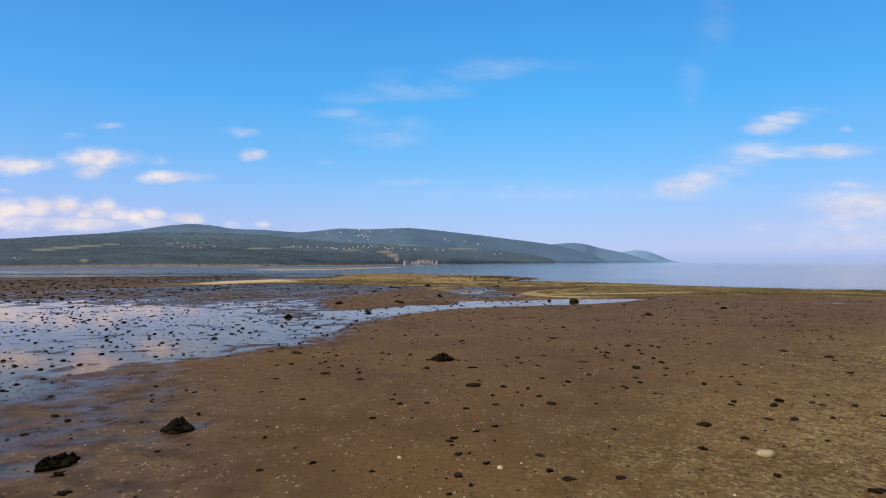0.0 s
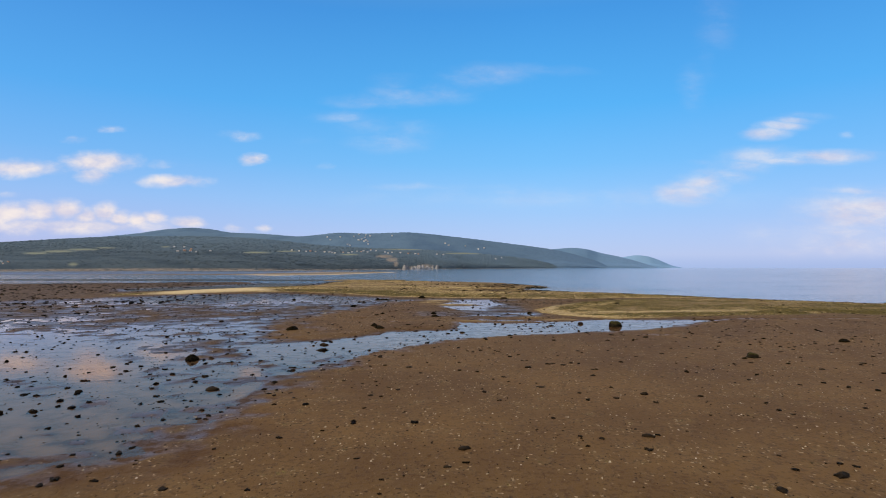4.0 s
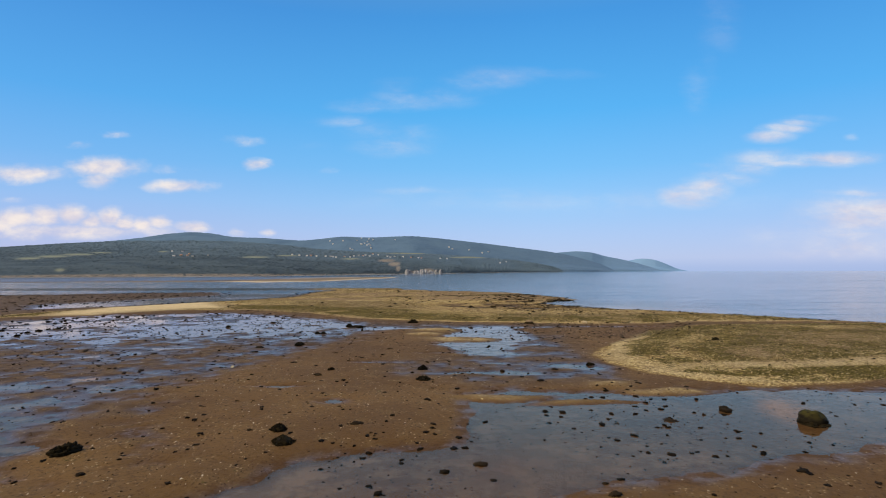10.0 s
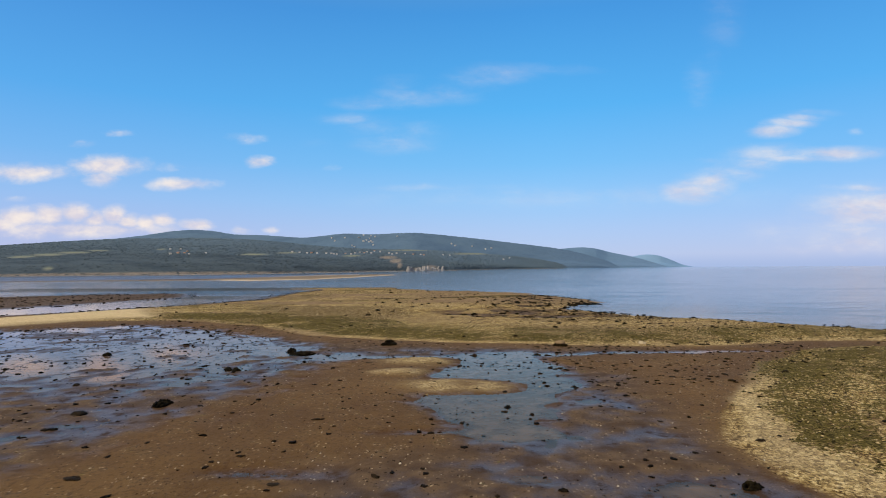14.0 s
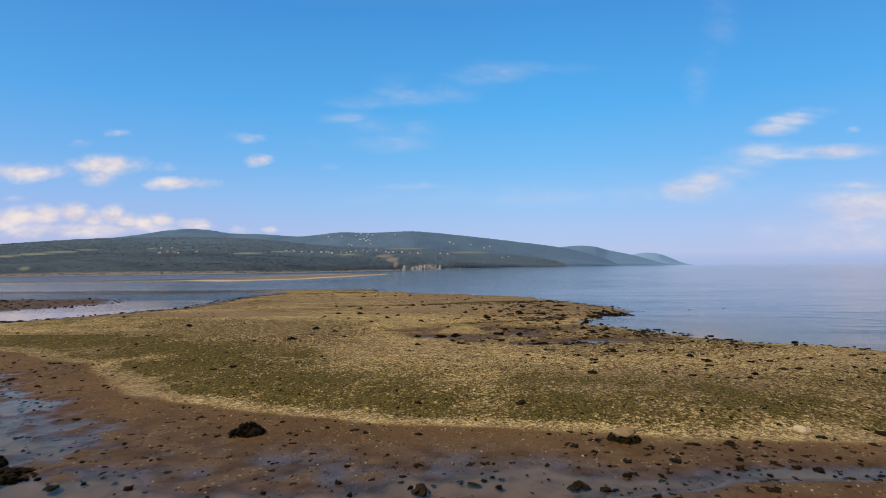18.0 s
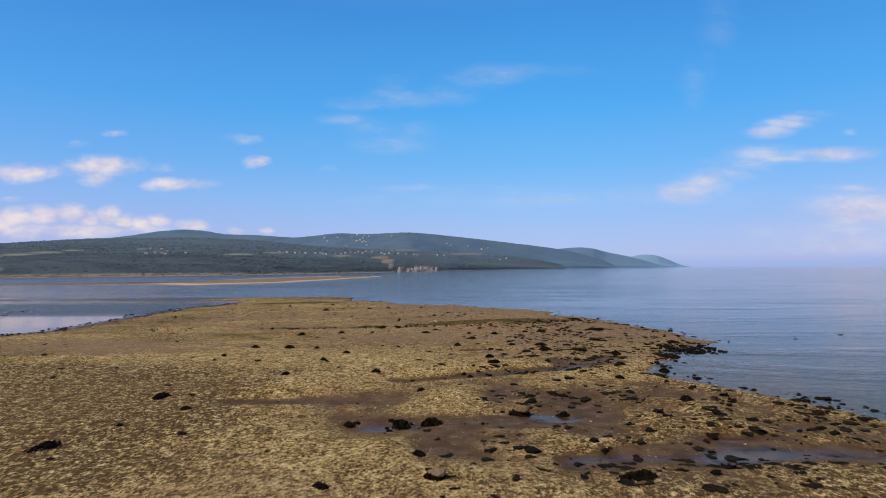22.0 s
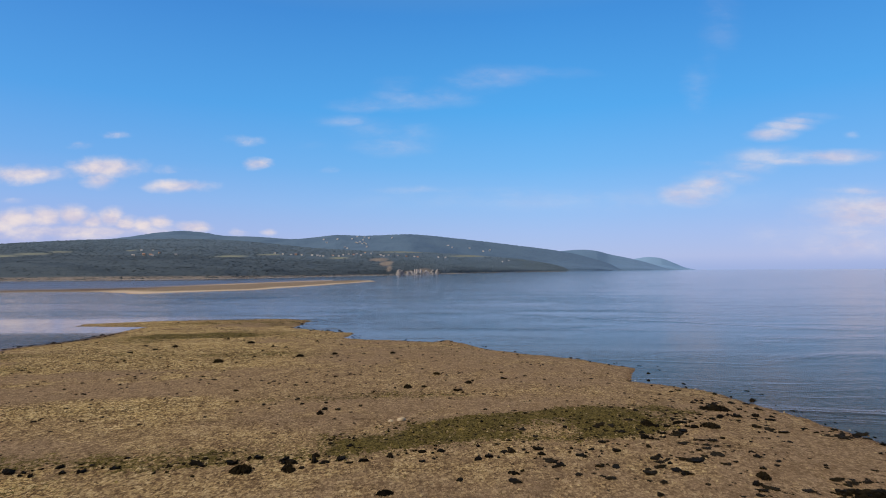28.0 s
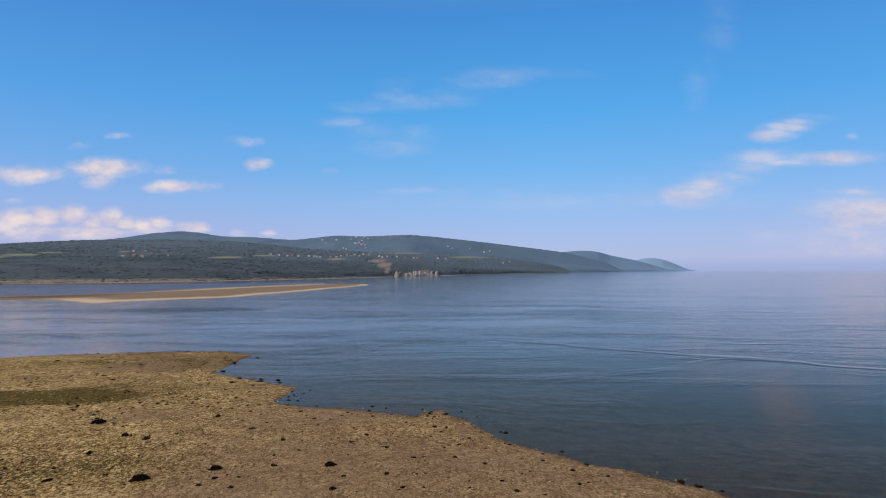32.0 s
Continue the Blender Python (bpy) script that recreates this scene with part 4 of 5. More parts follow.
def build_houses():
    kinds = []
    for wall, roof, size, look_of in ((WHITE_WALL, GREY_ROOF, 1.0, "white house with a grey gable roof"), (TAN_WALL, RED_ROOF, 1.1, "tan house with a red-brown gable roof"),
                                      (WHITE_WALL, RED_ROOF, 0.9, "white house with a red-brown gable roof"), (WHITE_WALL, GREY_ROOF, 1.25, "large white chalet with a pale roof")):
        a, b = house_mesh("wall", 2.8 * size, 1.9 * size, 2.5 * size), house_mesh("roof", 2.8 * size, 1.9 * size, 2.5 * size)
        a.materials.append(wall), b.materials.append(roof)
        kinds.append((a, b, look_of))
    sites = [(HILL_NEAR, u, r) for u, r in (
        (-0.432, 0.0252), (-0.443, 0.0240), (-0.422, 0.0249), (-0.422, 0.0281), (-0.412, 0.0240), (-0.389, 0.0254), (-0.451, 0.0323), (-0.434, 0.0318), (-0.728, 0.0075), (-0.716, 0.0066), (-0.724, 0.0038), (-0.254, 0.0267), (-0.242, 0.0255), (-0.230, 0.0246), (-0.223, 0.0246), (-0.214, 0.0242), (-0.199, 0.0240), (-0.191, 0.0235), (-0.187, 0.0228), (-0.182, 0.0221), (-0.153, 0.0239), (-0.138, 0.0244), (-0.134, 0.0258), (-0.122, 0.0273), (-0.098, 0.0237), (-0.093, 0.0221), (-0.086, 0.0233), (-0.047, 0.0212), (-0.042, 0.0203), (-0.059, 0.0212), (-0.011, 0.0203), (-0.000, 0.0197), (0.088, 0.0129), (0.098, 0.0148), (-0.168, 0.0230), (-0.159, 0.0226), (-0.145, 0.0249), (-0.127, 0.0239), (-0.113, 0.0262), (-0.072, 0.0230))]
    sites += [(HILL_MID, u, r) for u, r in (
        (-0.191, 0.0445), (-0.196, 0.0496), (-0.174, 0.0496), (-0.144, 0.0442), (-0.142, 0.0435), (-0.134, 0.0423), (-0.128, 0.0417), (-0.131, 0.0524), (-0.133, 0.0482), (-0.124, 0.0514), (-0.143, 0.0539), (-0.127, 0.0373), (-0.162, 0.0364), (-0.158, 0.0348), (-0.087, 0.0514), (0.009, 0.0357), (0.037, 0.0341), (0.059, 0.0294), (0.069, 0.0312), (0.003, 0.0388), (-0.138, 0.0454), (-0.131, 0.0440), (-0.151, 0.0501))]
    rng = random.Random(5)
    first = {}
    for hill, u, rise in sites:
        k = rng.choice((0, 0, 0, 0, 1, 2)) if hill is HILL_NEAR else 3
        spot = on_slope(hill, u, rise)
        at = pose(*spot, 0, 0, rng.uniform(-25, 25)) @ Matrix.Scale(min(1.0, spot.y / 1500), 4)
        if k not in first:
            home = tagged(new("house"), kinds[k][2] + " on the far hillside", "house", "houses on the hillside")
            part("wall", kinds[k][0], home), part("roof", kinds[k][1], home)
            home.matrix_world = at
            first[k] = home
        else:
            copy_thing(first[k], at)


def build_cliff():
    """Pale spurs of bare rock at the foot of the wooded hill."""
    rng = random.Random(12)
    cliff = tagged(new("cliff"), "pale grey rock cliff at the foot of the wooded hill", "cliff", kind="structure")
    for k in range(40):
        u = rng.choice((-0.06, -0.048, -0.04, -0.03, -0.022, -0.014)) + rng.gauss(0, 0.0035)
        us, foot = [r[0] for r in HILL_NEAR], [r[3] for r in HILL_NEAR]
        far = float(np.interp(u, us, foot)) - 4
        w, h = rng.uniform(2.2, 6.5), rng.uniform(3, 10.5)
        bm = bmesh.new()
        rows = []
        for j in range(6):
            q = j / 5
            half = w * (1 - 0.6 * q) * rng.uniform(0.7, 1.2)
            lean = rng.uniform(-2, 2) * q + rng.uniform(-.6, .6)
            rows.append([bm.verts.new((lean + half * c, 16 * q + d * half, h * q - 1)) for c, d in ((-1, 0.8), (-0.45, -0.2), (0.1, -0.7), (0.6, -0.1), (1, 0.9))])
        for a, b in zip(rows, rows[1:]):
            for c in range(4):
                bm.faces.new((a[c], a[c + 1], b[c + 1], b[c]))
        me = bpy.data.meshes.new("rock_face")
        bm.to_mesh(me)
        bm.free()
        me.materials.append(CLIFF)
        part("rock_face", me, cliff).location = (u * far, far, 0)


build_cliff()


def build_shore_rocks():
    rng = np.random.RandomState(9)
    u = rng.uniform(-0.95, 0.188, 5200)
    u = np.concatenate([u, rng.uniform(-0.15, 0.188, 2600)])
    far = np.interp(u, [r[0] for r in HILL_NEAR], [r[3] for r in HILL_NEAR]) + rng.normal(-3, 3.5, len(u))
    size = rng.uniform(0.35, 1.0, len(u)) * (0.6 + far / 1500)
    v, t = dome(5, 1)
    scatter("shore_rocks", v, t, np.column_stack([u * far, far, np.full(len(u), -0.1), size, rng.uniform(0.4, 0.9, len(u)), rng.uniform(0, 6.3, len(u))]), CLIFF, "pale rocks along the far waterline", "rocks")


build_shore_rocks()
build_houses()
build_forest()

# ---- stones, boulders and seaweed on the flat: x, y, width ----
STONES_A = [
    (7.8, 13.4, 0.28), (-8.1, 13.4, 0.44), (-3.8, 13.6, 0.24), (3.1, 15.1, 0.35), (4.4, 15.2, 0.32), (-10.4, 16.5, 1.11),
    (2.7, 16.9, 0.36), (-4.3, 17.6, 0.17), (0.2, 18.2, 0.28), (-8.6, 19.6, 1.36), (8.6, 19.9, 0.46), (12, 20.6, 0.4),
    (11.1, 20.6, 0.36), (15.4, 22.5, 0.35), (4.1, 22.9, 0.44), (7.8, 26, 0.34), (1.3, 26.1, 0.65), (-3.8, 27.6, 0.42),
    (-7.7, 27.7, 0.32), (4.6, 27.8, 0.32), (9, 28, 0.36), (-5.7, 29, 0.46), (-4.1, 29.2, 0.42), (9.8, 30.4, 0.58),
    (7.6, 32.2, 0.38), (-0.1, 32.9, 1.52), (4.2, 33.6, 0.38), (21.8, 33.7, 0.58), (-1.9, 34.6, 0.36), (-8.7, 35.3, 0.68),
    (20.5, 35.9, 0.55), (9.5, 37, 0.39),
]
STONES_B = [
    (11.8, 38.1, 0.51), (0.7, 38.8, 0.3), (1.3, 40.5, 0.46), (-19.2, 40.6, 0.39), (7.7, 41.9, 0.46), (-16.4, 42.8, 0.49),
    (-2.7, 48.2, 0.36), (9.8, 48.5, 0.41), (6.9, 48.8, 0.35), (2.5, 49, 0.34), (5.3, 50.1, 0.41), (-10.6, 50.1, 0.67),
    (3.8, 52.7, 0.37), (-12.3, 53.4, 0.44), (-29.2, 54.3, 0.73), (9.1, 55.1, 0.28), (5.5, 55.7, 0.44), (-1.4, 55.8, 0.41),
    (-3.7, 56.3, 0.27), (6.9, 56.9, 0.39), (11.5, 57.7, 0.32), (-4.7, 58.1, 0.33), (-15.4, 59, 1.08), (-14.4, 59.6, 0.44),
    (-3.5, 59.8, 0.49), (20.7, 59.9, 1.15), (13.2, 60, 0.32), (15.4, 61.4, 0.33), (10, 62.6, 0.35), (3.2, 62.7, 0.35),
    (-8, 63.5, 0.73), (-8.5, 66.3, 0.74),
]
STONES_C = [
    (4.6, 66.7, 0.26), (32.2, 68, 1.05), (13.7, 68.5, 0.36), (-8.9, 68.6, 0.62), (-18.2, 68.9, 0.37), (-2.4, 69.4, 0.29),
    (4, 69.7, 0.42), (17.5, 70.7, 0.52), (6.3, 71.7, 0.47), (15.1, 72.1, 0.33), (-45.4, 72.2, 0.69), (-16.8, 72.9, 0.44),
    (13.3, 73.8, 0.45), (2.3, 74.7, 0.52), (-13.2, 75.6, 1.27), (-5.4, 76.8, 1.16), (-6.1, 78.6, 0.93), (-2.9, 79.5, 0.55),
    (17.8, 80.6, 1.96), (11.4, 81, 0.6), (14.9, 82.8, 0.8), (-8.2, 83, 0.32), (-23.3, 85, 0.56), (-2.4, 86.5, 0.37),
    (12.7, 89.3, 0.46), (6.9, 90.1, 0.53), (1.6, 91.9, 0.39), (-7.4, 92.1, 0.59), (13.9, 92.9, 0.25), (4.9, 94.3, 0.52),
    (8.6, 94.5, 0.57), (-0.6, 94.8, 0.91),
]
STONES_D = [
    (13.2, 94.8, 0.4), (-3.6, 97, 0.39), (-10.4, 97.5, 0.6), (14.3, 101.5, 0.41), (-23.3, 102.2, 0.58), (-29.8, 103.5, 0.51),
    (-4, 105, 0.45), (-15.8, 106.3, 0.8), (-12.7, 108.2, 1.13), (26.4, 109.2, 0.95), (-20.5, 113.5, 0.56), (7.4, 115.5, 0.27),
    (8.9, 115.9, 0.23), (-12.5, 118.1, 0.91), (0.9, 118.2, 0.3), (15.8, 118.8, 0.36), (-13.4, 119, 0.91), (-15.6, 120.3, 0.44),
    (-19, 122.2, 0.41), (14.6, 124.5, 0.44), (4, 125, 0.76), (-7.7, 125.3, 0.45), (-25.8, 125.8, 0.9), (-11.2, 127.5, 1.18),
    (11.6, 129.7, 1.4), (-3.3, 130.9, 1.6), (-22, 131.7, 0.69), (8.3, 134.8, 0.58), (3.4, 135.3, 0.41), (25.4, 143.1, 0.61),
]
WEED_A = [
    (-0.4, 90.8, 1.21), (-6.9, 94.2, 0.56), (11.6, 97, 0.73), (-10, 126.3, 1.99), (17.2, 151.1, 0.61), (-0.7, 151.6, 0.27),
    (2.3, 155.3, 0.55), (5.9, 156.2, 0.94), (12.8, 156.6, 1.29), (5.2, 159.1, 0.65), (-9.2, 159.5, 1.11), (1.8, 163.8, 0.7),
    (5.5, 163.9, 0.96), (4.2, 164.1, 1.17), (-6.5, 165.5, 0.58), (12, 165.6, 0.71), (9.9, 166, 1.28), (18.7, 167.6, 0.83),
    (-9.1, 168.4, 1.17), (12.8, 169.8, 0.77), (4.8, 170.3, 0.56), (7.1, 171.7, 0.43), (-24.2, 172.2, 0.91), (17.2, 174.2, 0.68),
    (-4.1, 174.6, 0.62), (1.6, 175.4, 0.79), (7.4, 176.2, 0.5), (21.4, 177.9, 0.85), (9.7, 179.1, 0.8), (18.9, 179.7, 0.8),
    (4.2, 180.3, 0.46), (13.7, 180.4, 0.7),
]
WEED_B = [
    (-2.9, 180.6, 0.74), (9.5, 181.7, 0.76), (20, 184.7, 0.96), (24, 184.7, 2.4), (12.8, 184.8, 0.62), (-1.9, 184.8, 0.74),
    (17.2, 185.7, 1.4), (14.4, 186, 1.21), (10.7, 186.2, 0.75), (9.1, 186.5, 0.38), (-5, 187.8, 0.54), (-7.5, 188.1, 0.88),
    (-10.6, 188.5, 0.73), (14.6, 188.9, 1.2), (7.2, 189.2, 0.88), (27.4, 192.1, 1.13), (20.4, 192.8, 1.06), (8.8, 194.5, 1.04),
    (11.2, 198.3, 0.76), (-8.9, 198.5, 0.94), (8.6, 198.8, 0.56), (4, 199.3, 0.75), (-5, 199.8, 0.86), (14.7, 200.1, 0.71),
    (19.5, 200.1, 0.51), (-1.7, 200.2, 0.54), (16.5, 200.4, 1.33), (22.8, 202, 1.72), (5, 202.3, 0.55), (20, 204.1, 0.7),
    (-1.2, 204.8, 0.96), (0.7, 205, 0.84),
]
WEED_C = [
    (21.2, 211.6, 1.07), (18, 212.1, 0.77), (-0.1, 214.7, 0.71), (23.4, 215.9, 1.57), (8, 221.2, 0.78), (4.5, 222.4, 0.81),
    (9.2, 224.6, 0.43), (6.5, 227.4, 0.65), (1.8, 228.7, 0.32), (-13.7, 234.1, 0.98), (2.6, 236.2, 0.43), (-7, 237.3, 0.87),
    (-3.9, 238.8, 0.69), (1.8, 239.4, 0.66), (-1.9, 244, 0.49), (-22.4, 244.5, 0.87), (-15.2, 247.8, 1.14),
]
PALE_A = [
    (1.5, 15.9, 0.21), (-1.2, 16.7, 0.16), (9, 16.9, 0.49), (-14.3, 95.7, 0.42), (19.1, 130.6, 0.67), (4.8, 213, 0.5), (4.2, 212.8, 0.3),
]



def lump(name, seed, mat, flat=0.55, rough=0.28, level=2):
    """A stone one metre across with its foot in the ground."""
    bm = bmesh.new()
    bmesh.ops.create_icosphere(bm, subdivisions=level, radius=0.5)
    shift = Vector((seed * 3.7, seed * 1.9, seed * 5.3))
    for v in bm.verts:
        p = v.co.normalized()
        r = 0.5 * (1 + rough * noise.noise(p * 1.4 + shift) + 0.5 * rough * noise.noise(p * 3.5 + shift))
        v.co = Vector((p.x * r, p.y * r * 0.8, p.z * r * flat + 0.32 * flat * 0.5))
    for f in bm.faces:
        f.smooth = seed % 2 == 0
    me = bpy.data.meshes.new(name)
    bm.to_mesh(me)
    bm.free()
    me.materials.append(mat)
    return me


def weed_mesh(name, seed, mat, tufts=90, high=0.2, wide=0.52):
    """A ragged heap of seaweed about one metre across, tuft on tuft."""
    rng = random.Random(seed)
    bm = bmesh.new()
    arms = [rng.uniform(0.55, 1.1) for _ in range(7)]
    v0, f0 = dome(6, 2)
    for k in range(tufts):
        w, q = rng.uniform(0, 2 * math.pi), math.sqrt(rng.uniform(0, 1))
        a = w / (2 * math.pi) * 7
        out = wide * (arms[int(a) % 7] * (1 - a % 1) + arms[(int(a) + 1) % 7] * (a % 1))
        cx, cy, cz = math.cos(w) * q * out, math.sin(w) * q * out, high * (1 - q * q) * rng.uniform(0.5, 1.0)
        r, turn, long = rng.uniform(0.05, 0.135) * (1.2 - 0.5 * q), rng.uniform(0, 6.3), rng.uniform(0.45, 1.0)
        vs = []
        for x, y, z in v0:
            m = r * rng.uniform(0.65, 1.3)
            px, py = x * m, y * m * long
            vs.append(bm.verts.new((cx + px * math.cos(turn) - py * math.sin(turn), cy + px * math.sin(turn) + py * math.cos(turn), cz * (0.3 + 0.7 * max(z, 0)) + z * m * 0.55 - (0.04 if z < 0 else 0))))
        for f in f0:
            bm.faces.new([vs[i] for i in f])
    me = bpy.data.meshes.new(name)
    bm.to_mesh(me)
    bm.free()
    me.materials.append(mat)
    return me


STONE_SHAPES = [lump("stone", i, DARK_STONE, 0.45 + 0.06 * (i % 3), 0.55) for i in range(9)]
BIG_SHAPES = [lump("rock", 20 + i, MOSSY_STONE, 0.7, 0.3, 3) for i in range(4)]
PALE_SHAPES = [lump("stone", 40 + i, PALE_STONE, 0.6, 0.3) for i in range(3)]
TAN_SHAPES = [lump("stone", 60 + i, TAN_STONE, 0.6, 0.5) for i in range(2)]
DARK_SHAPES = [lump("rock", 70 + i, KELP, 0.75, 0.35, 3) for i in range(4)]
SKIRTS = [weed_mesh("seaweed", i, KELP, 120, 0.34, 0.56) for i in range(5)]
CLUMPS = [weed_mesh("seaweed", 10 + i, KELP, 90, 0.2, 0.58) for i in range(7)]


MOSSY = {(17.8, 80.6), (20.7, 59.9)}
BARE_TOPS = {(11.6, 129.7), (8, 221.2), (5.9, 156.2), (9.9, 166), (17.2, 185.7), (16.5, 200.4)}


def build_stones():
    rng = random.Random(8)
    rows = [(*r, "stone") for r in STONES_A + STONES_B + STONES_C + STONES_D]
    rows += [(*r, "weed") for r in WEED_A + WEED_B + WEED_C] + [(*r, "pale") for r in PALE_A]
    hs = relief(np.array([r[0] for r in rows], float), np.array([r[1] for r in rows], float))[0]
    for (x, y, w, kind), h in zip(rows, hs):
        at = pose(x, y, max(h, -0.02) - 0.02, 0, 0, rng.uniform(0, 360))
        if kind == "stone" and w > 0.85 or (x, y) in BARE_TOPS:
            thing = tagged(new("boulder"), "dark boulder draped in brown seaweed on the mud", "boulder", "boulders on the flat")
            bare, clean = (x, y) in BARE_TOPS, (x, y) in MOSSY
            rock = part("rock", rng.choice(BIG_SHAPES if clean else DARK_SHAPES), thing)
            rock.matrix_basis = Matrix.Diagonal((w * 0.62, w * 0.62, w * 0.66, 1) if clean else (w * 0.72, w * 0.72, w * rng.uniform(0.32, 0.5), 1))
            skirt = part("seaweed", rng.choice(SKIRTS), thing, "blackish-brown wet seaweed round the foot")
            skirt.matrix_basis = pose(0, 0, 0, 0, 0, rng.uniform(0, 360)) @ Matrix.Diagonal((w * 0.95, w * 0.8, w * (0.3 if clean else rng.uniform(0.75, 1.0)), 1))
            if bare:
                cap = part("bare_top", rng.choice(TAN_SHAPES), thing, "pale tan bare top of the stone")
                cap.matrix_basis = pose(0.08 * w, -0.06 * w, 0.16 * w, 8, 6, 0) @ Matrix.Diagonal((w * 0.6, w * 0.55, w * 0.5, 1))
            thing.matrix_basis = at if not bare else pose(*at.translation, 0, 0, rng.uniform(-15, 15))
            continue
        if kind == "weed":
            thing = tagged(new("seaweed_clump", rng.choice(SKIRTS if 0.5 < w < 1.0 else CLUMPS)), "clump of blackish-brown rockweed on the gravel", "seaweed", "seaweed clumps")
            size = (w * 1.2, w * rng.uniform(0.65, 1.0), min(w, 1.3) * 0.95)
        elif kind == "pale":
            thing = tagged(new("stone", rng.choice(PALE_SHAPES)), "pale tan stone lying on the flat", "stone", "pale stones")
            size = (w, w, w)
        else:
            thing = tagged(new("stone", rng.choice(STONE_SHAPES)), "small dark weedy stone lying on the mud", "stone", "dark stones on the flat")
            size = (w, w * rng.uniform(0.7, 1), w * rng.uniform(0.5, 0.85))
        thing.matrix_basis = at @ Matrix.Diagonal((*size, 1))


build_stones()


def pieces(n, seed, x0, x1, y0, y1, low, high, flat, want, sink=0.15, power=2.0):
    """Random places, kept by want(x, y, height, zones), with sizes from low to high."""
    rng = np.random.RandomState(seed)
    x, y = rng.uniform(x0, x1, n), rng.uniform(y0, y1, n)
    h, zones = relief(x, y)
    keep = rng.uniform(0, 1, n) < want(x, y, h, zones)
    x, y, h = x[keep], y[keep], h[keep]
    size = low + (high - low) * rng.uniform(0, 1, len(x)) ** power
    return np.column_stack([x, y, np.maximum(h, 0.0) - sink * size, size, rng.uniform(flat * 0.7, flat * 1.3, len(x)), rng.uniform(0, 6.3, len(x))])


def build_litter():
    mound, mf = dome(9, 2)
    bit, bf = dome(5, 1)
    patchy = lambda x, y, s: np.clip(0.5 + 1.1 * fbm(x, y, s, 3, 61), 0, 1)
    p = pieces(26000, 1, -48, 58, 10, 150, 0.035, 0.2, 0.5, lambda x, y, h, z: (h > -0.15) * (1 - 0.6 * z["gravel"]) * (0.15 + patchy(x, y, 6)) * (0.8 + 0.5 * (h < 0.02)), power=3.4)
    scatter("small_stones", mound, mf, p, DARK_STONE, "small dark stones strewn over the mud", "stones", jitter=0.35)
    p = pieces(1700, 31, 9, 34, 112, 131, 0.05, 0.24, 0.4, lambda x, y, h, z: (h > -0.2) * (1 - z["gravel"]) * patchy(x, y, 3), power=2.2)
    scatter("rockweed", mound, mf, p, KELP, "dark weed tufts on the wet mud beside the pool", "seaweed", jitter=0.5)
    p = pieces(4200, 41, -34, 22, 118, 150, 0.05, 0.26, 0.22, lambda x, y, h, z: (h > -0.1) * (1 - z["gravel"]) * (0.25 + 0.75 * patchy(x, y, 3)), power=2.6)
    scatter("rockweed", mound, mf, p, KELP, "flat dark weed flecks on the wet mud below the bar", "seaweed", jitter=0.5)
    p = pieces(70000, 21, -36, 46, 10, 145, 0.018, 0.075, 0.5, lambda x, y, h, z: (h > -0.04) * (1 - 0.7 * z["gravel"]) * (0.2 + patchy(x, y, 4)) * 0.7, power=2.5)
    scatter("pebbles", bit, bf, p, PEBBLE, "fine dark and reddish pebbles on the mud", "pebbles", jitter=0.35)
    p = pieces(16000, 22, 18, 95, 95, 172, 0.06, 0.3, 0.5, lambda x, y, h, z: (h > -0.05) * (h < 0.22) * (z["gravel"] > 0.4) * (0.1 + 0.7 * patchy(x, y, 5)), power=3.0)
    scatter("rockweed", mound, mf, p, KELP, "dark rocky fringe of weed along the waterline", "seaweed", jitter=0.4)
    p = pieces(5200, 2, -40, 40, 140, 285, 0.08, 0.34, 0.5, lambda x, y, h, z: (h > -0.08) * np.maximum(0.25 * patchy(x, y, 5), np.maximum(step(x, 6, 16) * (y < 215) * 0.9, (h > -0.06) * (h < 0.12) * 0.8)), power=2.5)
    scatter("rockweed", mound, mf, p, KELP, "dark rockweed tufts along the shore", "seaweed", jitter=0.4)
    p = pieces(9000, 12, -4, 30, 152, 212, 0.05, 0.45, 0.3, lambda x, y, h, z: (h > -0.1) * step(x - (y - 160) * 0.1, 2, 14) * np.clip(2.2 * patchy(x, y, 2.2) - 0.7, 0, 1), power=2.7)
    scatter("rockweed", mound, mf, p, KELP, "broad dark rockweed mats among pools", "seaweed", jitter=0.4)
    p = pieces(2200, 13, 22, 34, 184, 194, 0.1, 0.36, 0.5, lambda x, y, h, z: np.exp(-(((x - 27.3) / 2.6) ** 2 + ((y - 188.5) / 2.4) ** 2) ** 2) * 0.55, power=1.5)
    scatter("rockweed", mound, mf, p, KELP, "thick dark rockweed mat on the point", "seaweed", jitter=0.45)
    p = pieces(5200, 35, -5, 24, 204, 221, 0.03, 0.14, 0.5, lambda x, y, h, z: step(inside(x, y, GREEN_BAND), -1.2, 0.6) * np.clip(1.8 * patchy(x, y, 2.5) - 0.3, 0, 1) * 0.8, power=2.5)
    scatter("rockweed", mound, mf, p, KELP, "dark brown weed tufts in the green band", "seaweed", jitter=0.4)
    p = pieces(1700, 33, 19, 30, 208, 224, 0.06, 0.34, 0.4, lambda x, y, h, z: (h > -0.06) * np.exp(-(((x - 24.2) / 1.7) ** 2 + ((y - 216) / 3.2) ** 2)) * np.clip(2 * patchy(x, y, 1.6) - 0.4, 0, 1), power=2.5)
    scatter("rockweed", mound, mf, p, KELP, "dark rockweed mat at the water's edge", "seaweed", jitter=0.4)
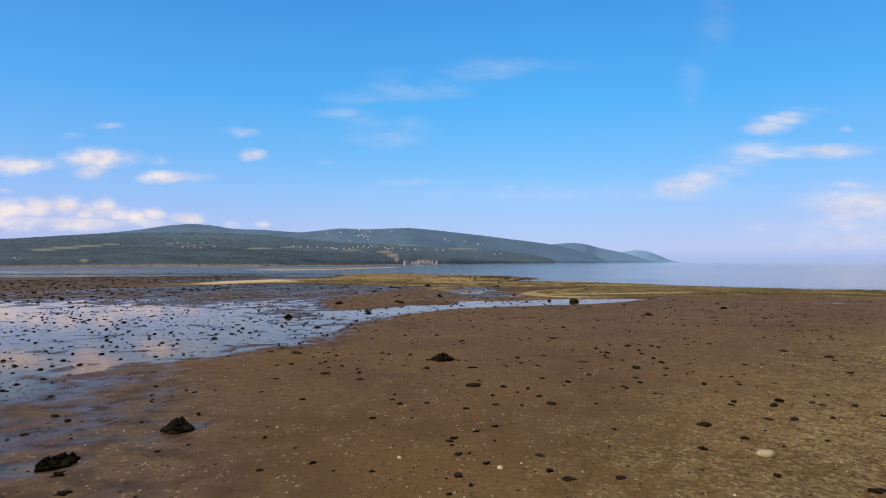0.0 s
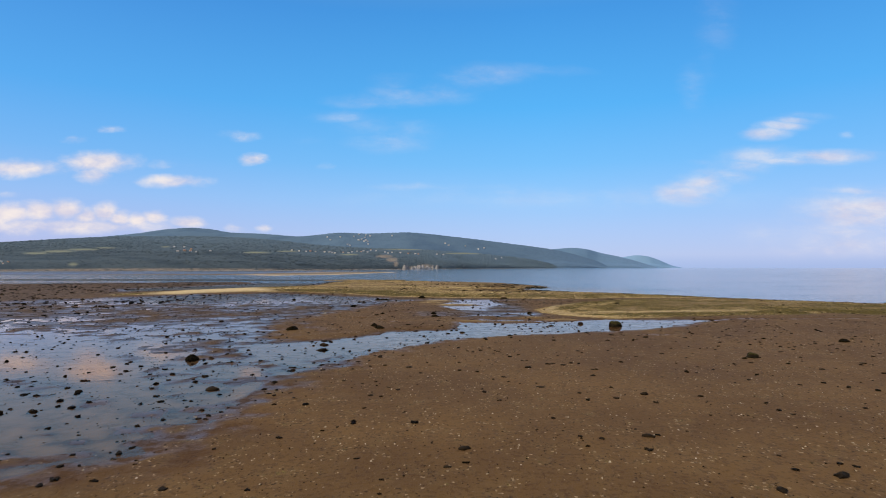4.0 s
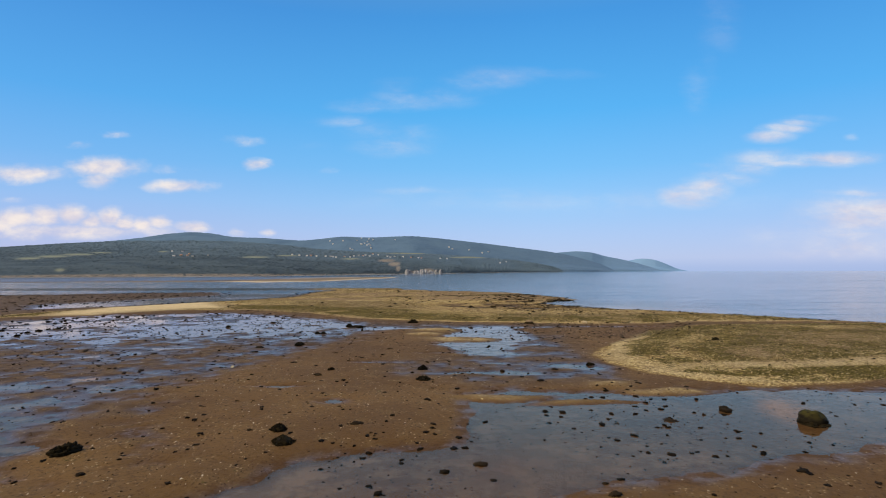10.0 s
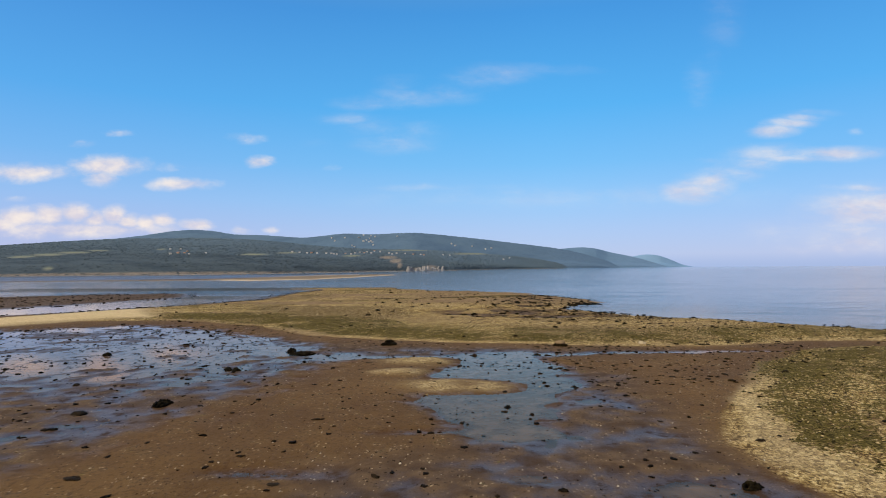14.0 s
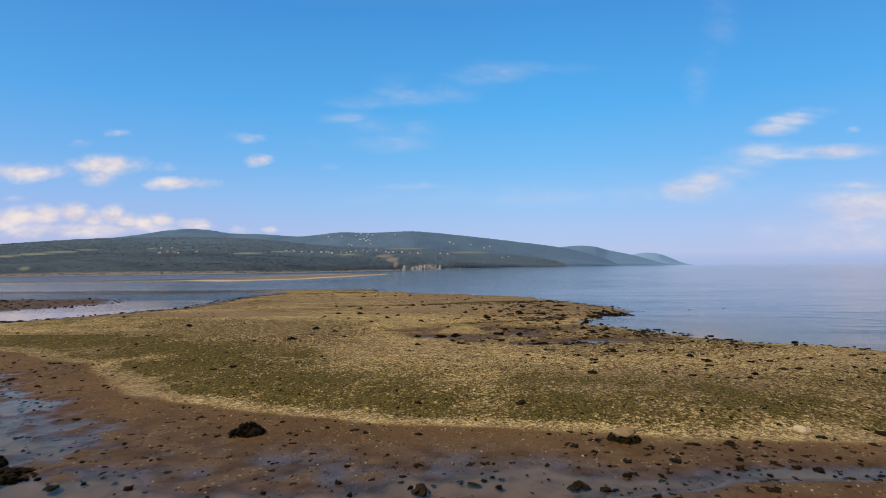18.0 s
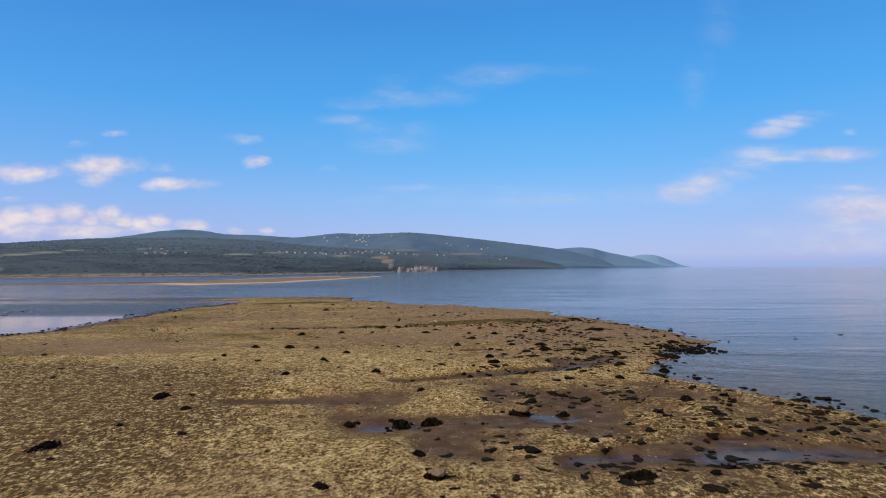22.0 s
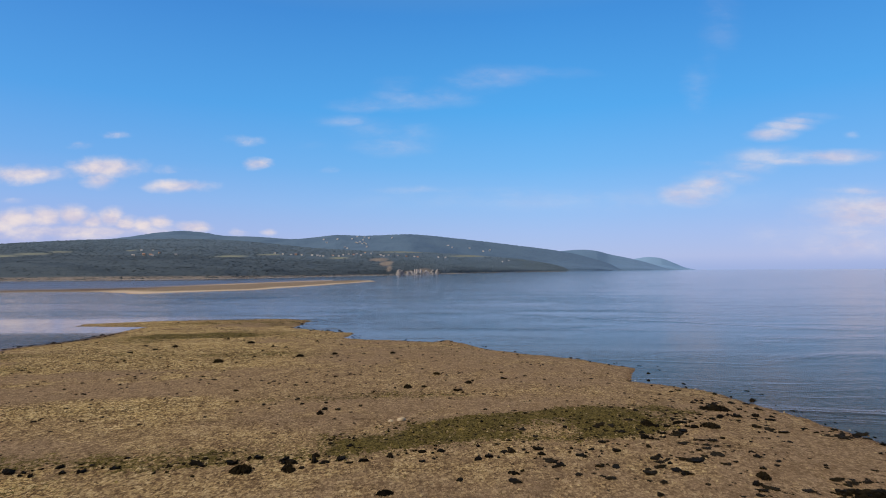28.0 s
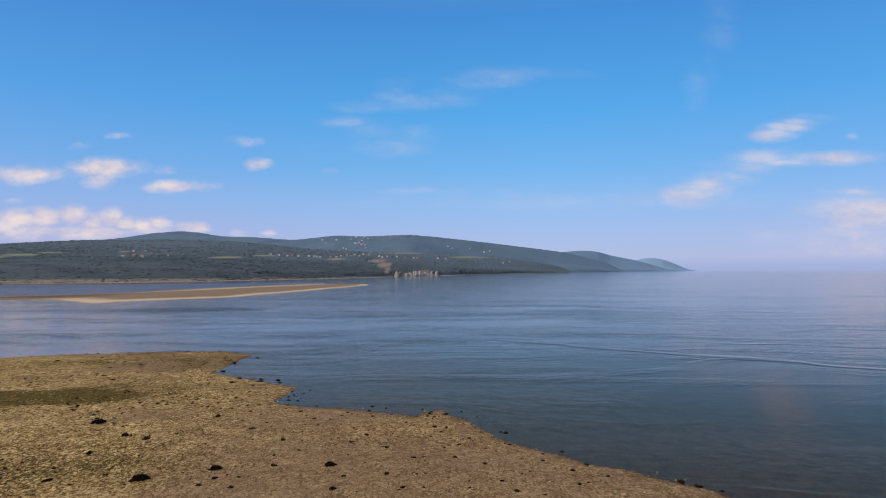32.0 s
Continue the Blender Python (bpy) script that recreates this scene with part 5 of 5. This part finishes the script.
    p = pieces(2200, 14, 24, 60, 180, 260, 0.05, 0.3, 0.3, lambda x, y, h, z: np.maximum((stroke(x, y, [(31, 192), (38, 196), (48, 198)]) < 1.2) * 0.5, (h > -0.12) * (h < 0) * 0.25), power=2.5)
    scatter("rockweed", mound, mf, p, KELP, "dark weed floating in the shallows", "seaweed", jitter=0.45)
    p = pieces(42000, 3, -40, 55, 10, 150, 0.02, 0.07, 0.6, lambda x, y, h, z: (h > 0.0) * (0.25 + 0.5 * patchy(x, y, 9)) * 0.55)
    scatter("shells", bit, bf, p, SHELL, "pale shells and chips scattered over the mud", "shells")
    p = pieces(9000, 23, -62, -24, 160, 262, 0.06, 0.3, 0.5, lambda x, y, h, z: (h > -0.05) * z["silt"] * 0.9, power=2.5)
    scatter("small_stones", mound, mf, p, DARK_STONE, "dark stones along the muddy edge of the bar", "stones")
    p = pieces(9000, 15, -130, -44, 80, 245, 0.12, 0.5, 0.5, lambda x, y, h, z: (h > -0.1) * z["silt"] * (0.3 + 0.7 * patchy(x, y, 8)) * 0.8, power=3.0)
    scatter("small_stones", mound, mf, p, DARK_STONE, "dark stones on the farther mud flat", "stones")
    seam = [(-14, 204.5), (-8, 205.3), (2, 206.4), (10, 207.2), (17, 209), (21.5, 214)]
    p = pieces(9000, 16, -16, 26, 200, 220, 0.08, 0.32, 0.6, lambda x, y, h, z: np.exp(-(stroke(x, y, seam) / 0.7) ** 2) * 0.5, power=2.0)
    scatter("rockweed", mound, mf, p[::2], KELP, "dark rockweed along the edge of the green band", "seaweed", jitter=0.4)
    scatter("cobbles", bit, bf, p[1::2] * np.array([1, 1, 1, 0.7, 1, 1]), COBBLE, "pale cobbles along the edge of the green band", "cobbles")
    p = pieces(6500, 17, -34, 24, 205, 284, 0.05, 0.2, 0.5, lambda x, y, h, z: (h > 0) * patchy(x, y, 7) * 0.8, power=2.5)
    scatter("small_stones", mound, mf, p, DARK_STONE, "small dark stones strewn over the gravel point", "stones")
    p = pieces(90000, 4, -36, 45, 85, 275, 0.04, 0.13, 0.55, lambda x, y, h, z: (h > -0.03) * z["gravel"] * (1 - z["sand"] * 0.7) * (1 - 0.7 * z["brown"]) * (0.3 + 0.7 * patchy(x, y, 4)))
    scatter("cobbles", bit, bf, p, COBBLE, "tan and brown cobbles on the gravel bar", "cobbles")
    p = pieces(60000, 5, -40, 60, 85, 265, 0.06, 0.2, 0.5, lambda x, y, h, z: (h > 0.02) * z["weed"] * (0.35 + 0.65 * patchy(x, y, 2.5)))
    scatter("green_seaweed", bit, bf, p, GREEN_WEED, "yellow-green seaweed growing over the gravel", "seaweed", jitter=0.4)


build_litter()
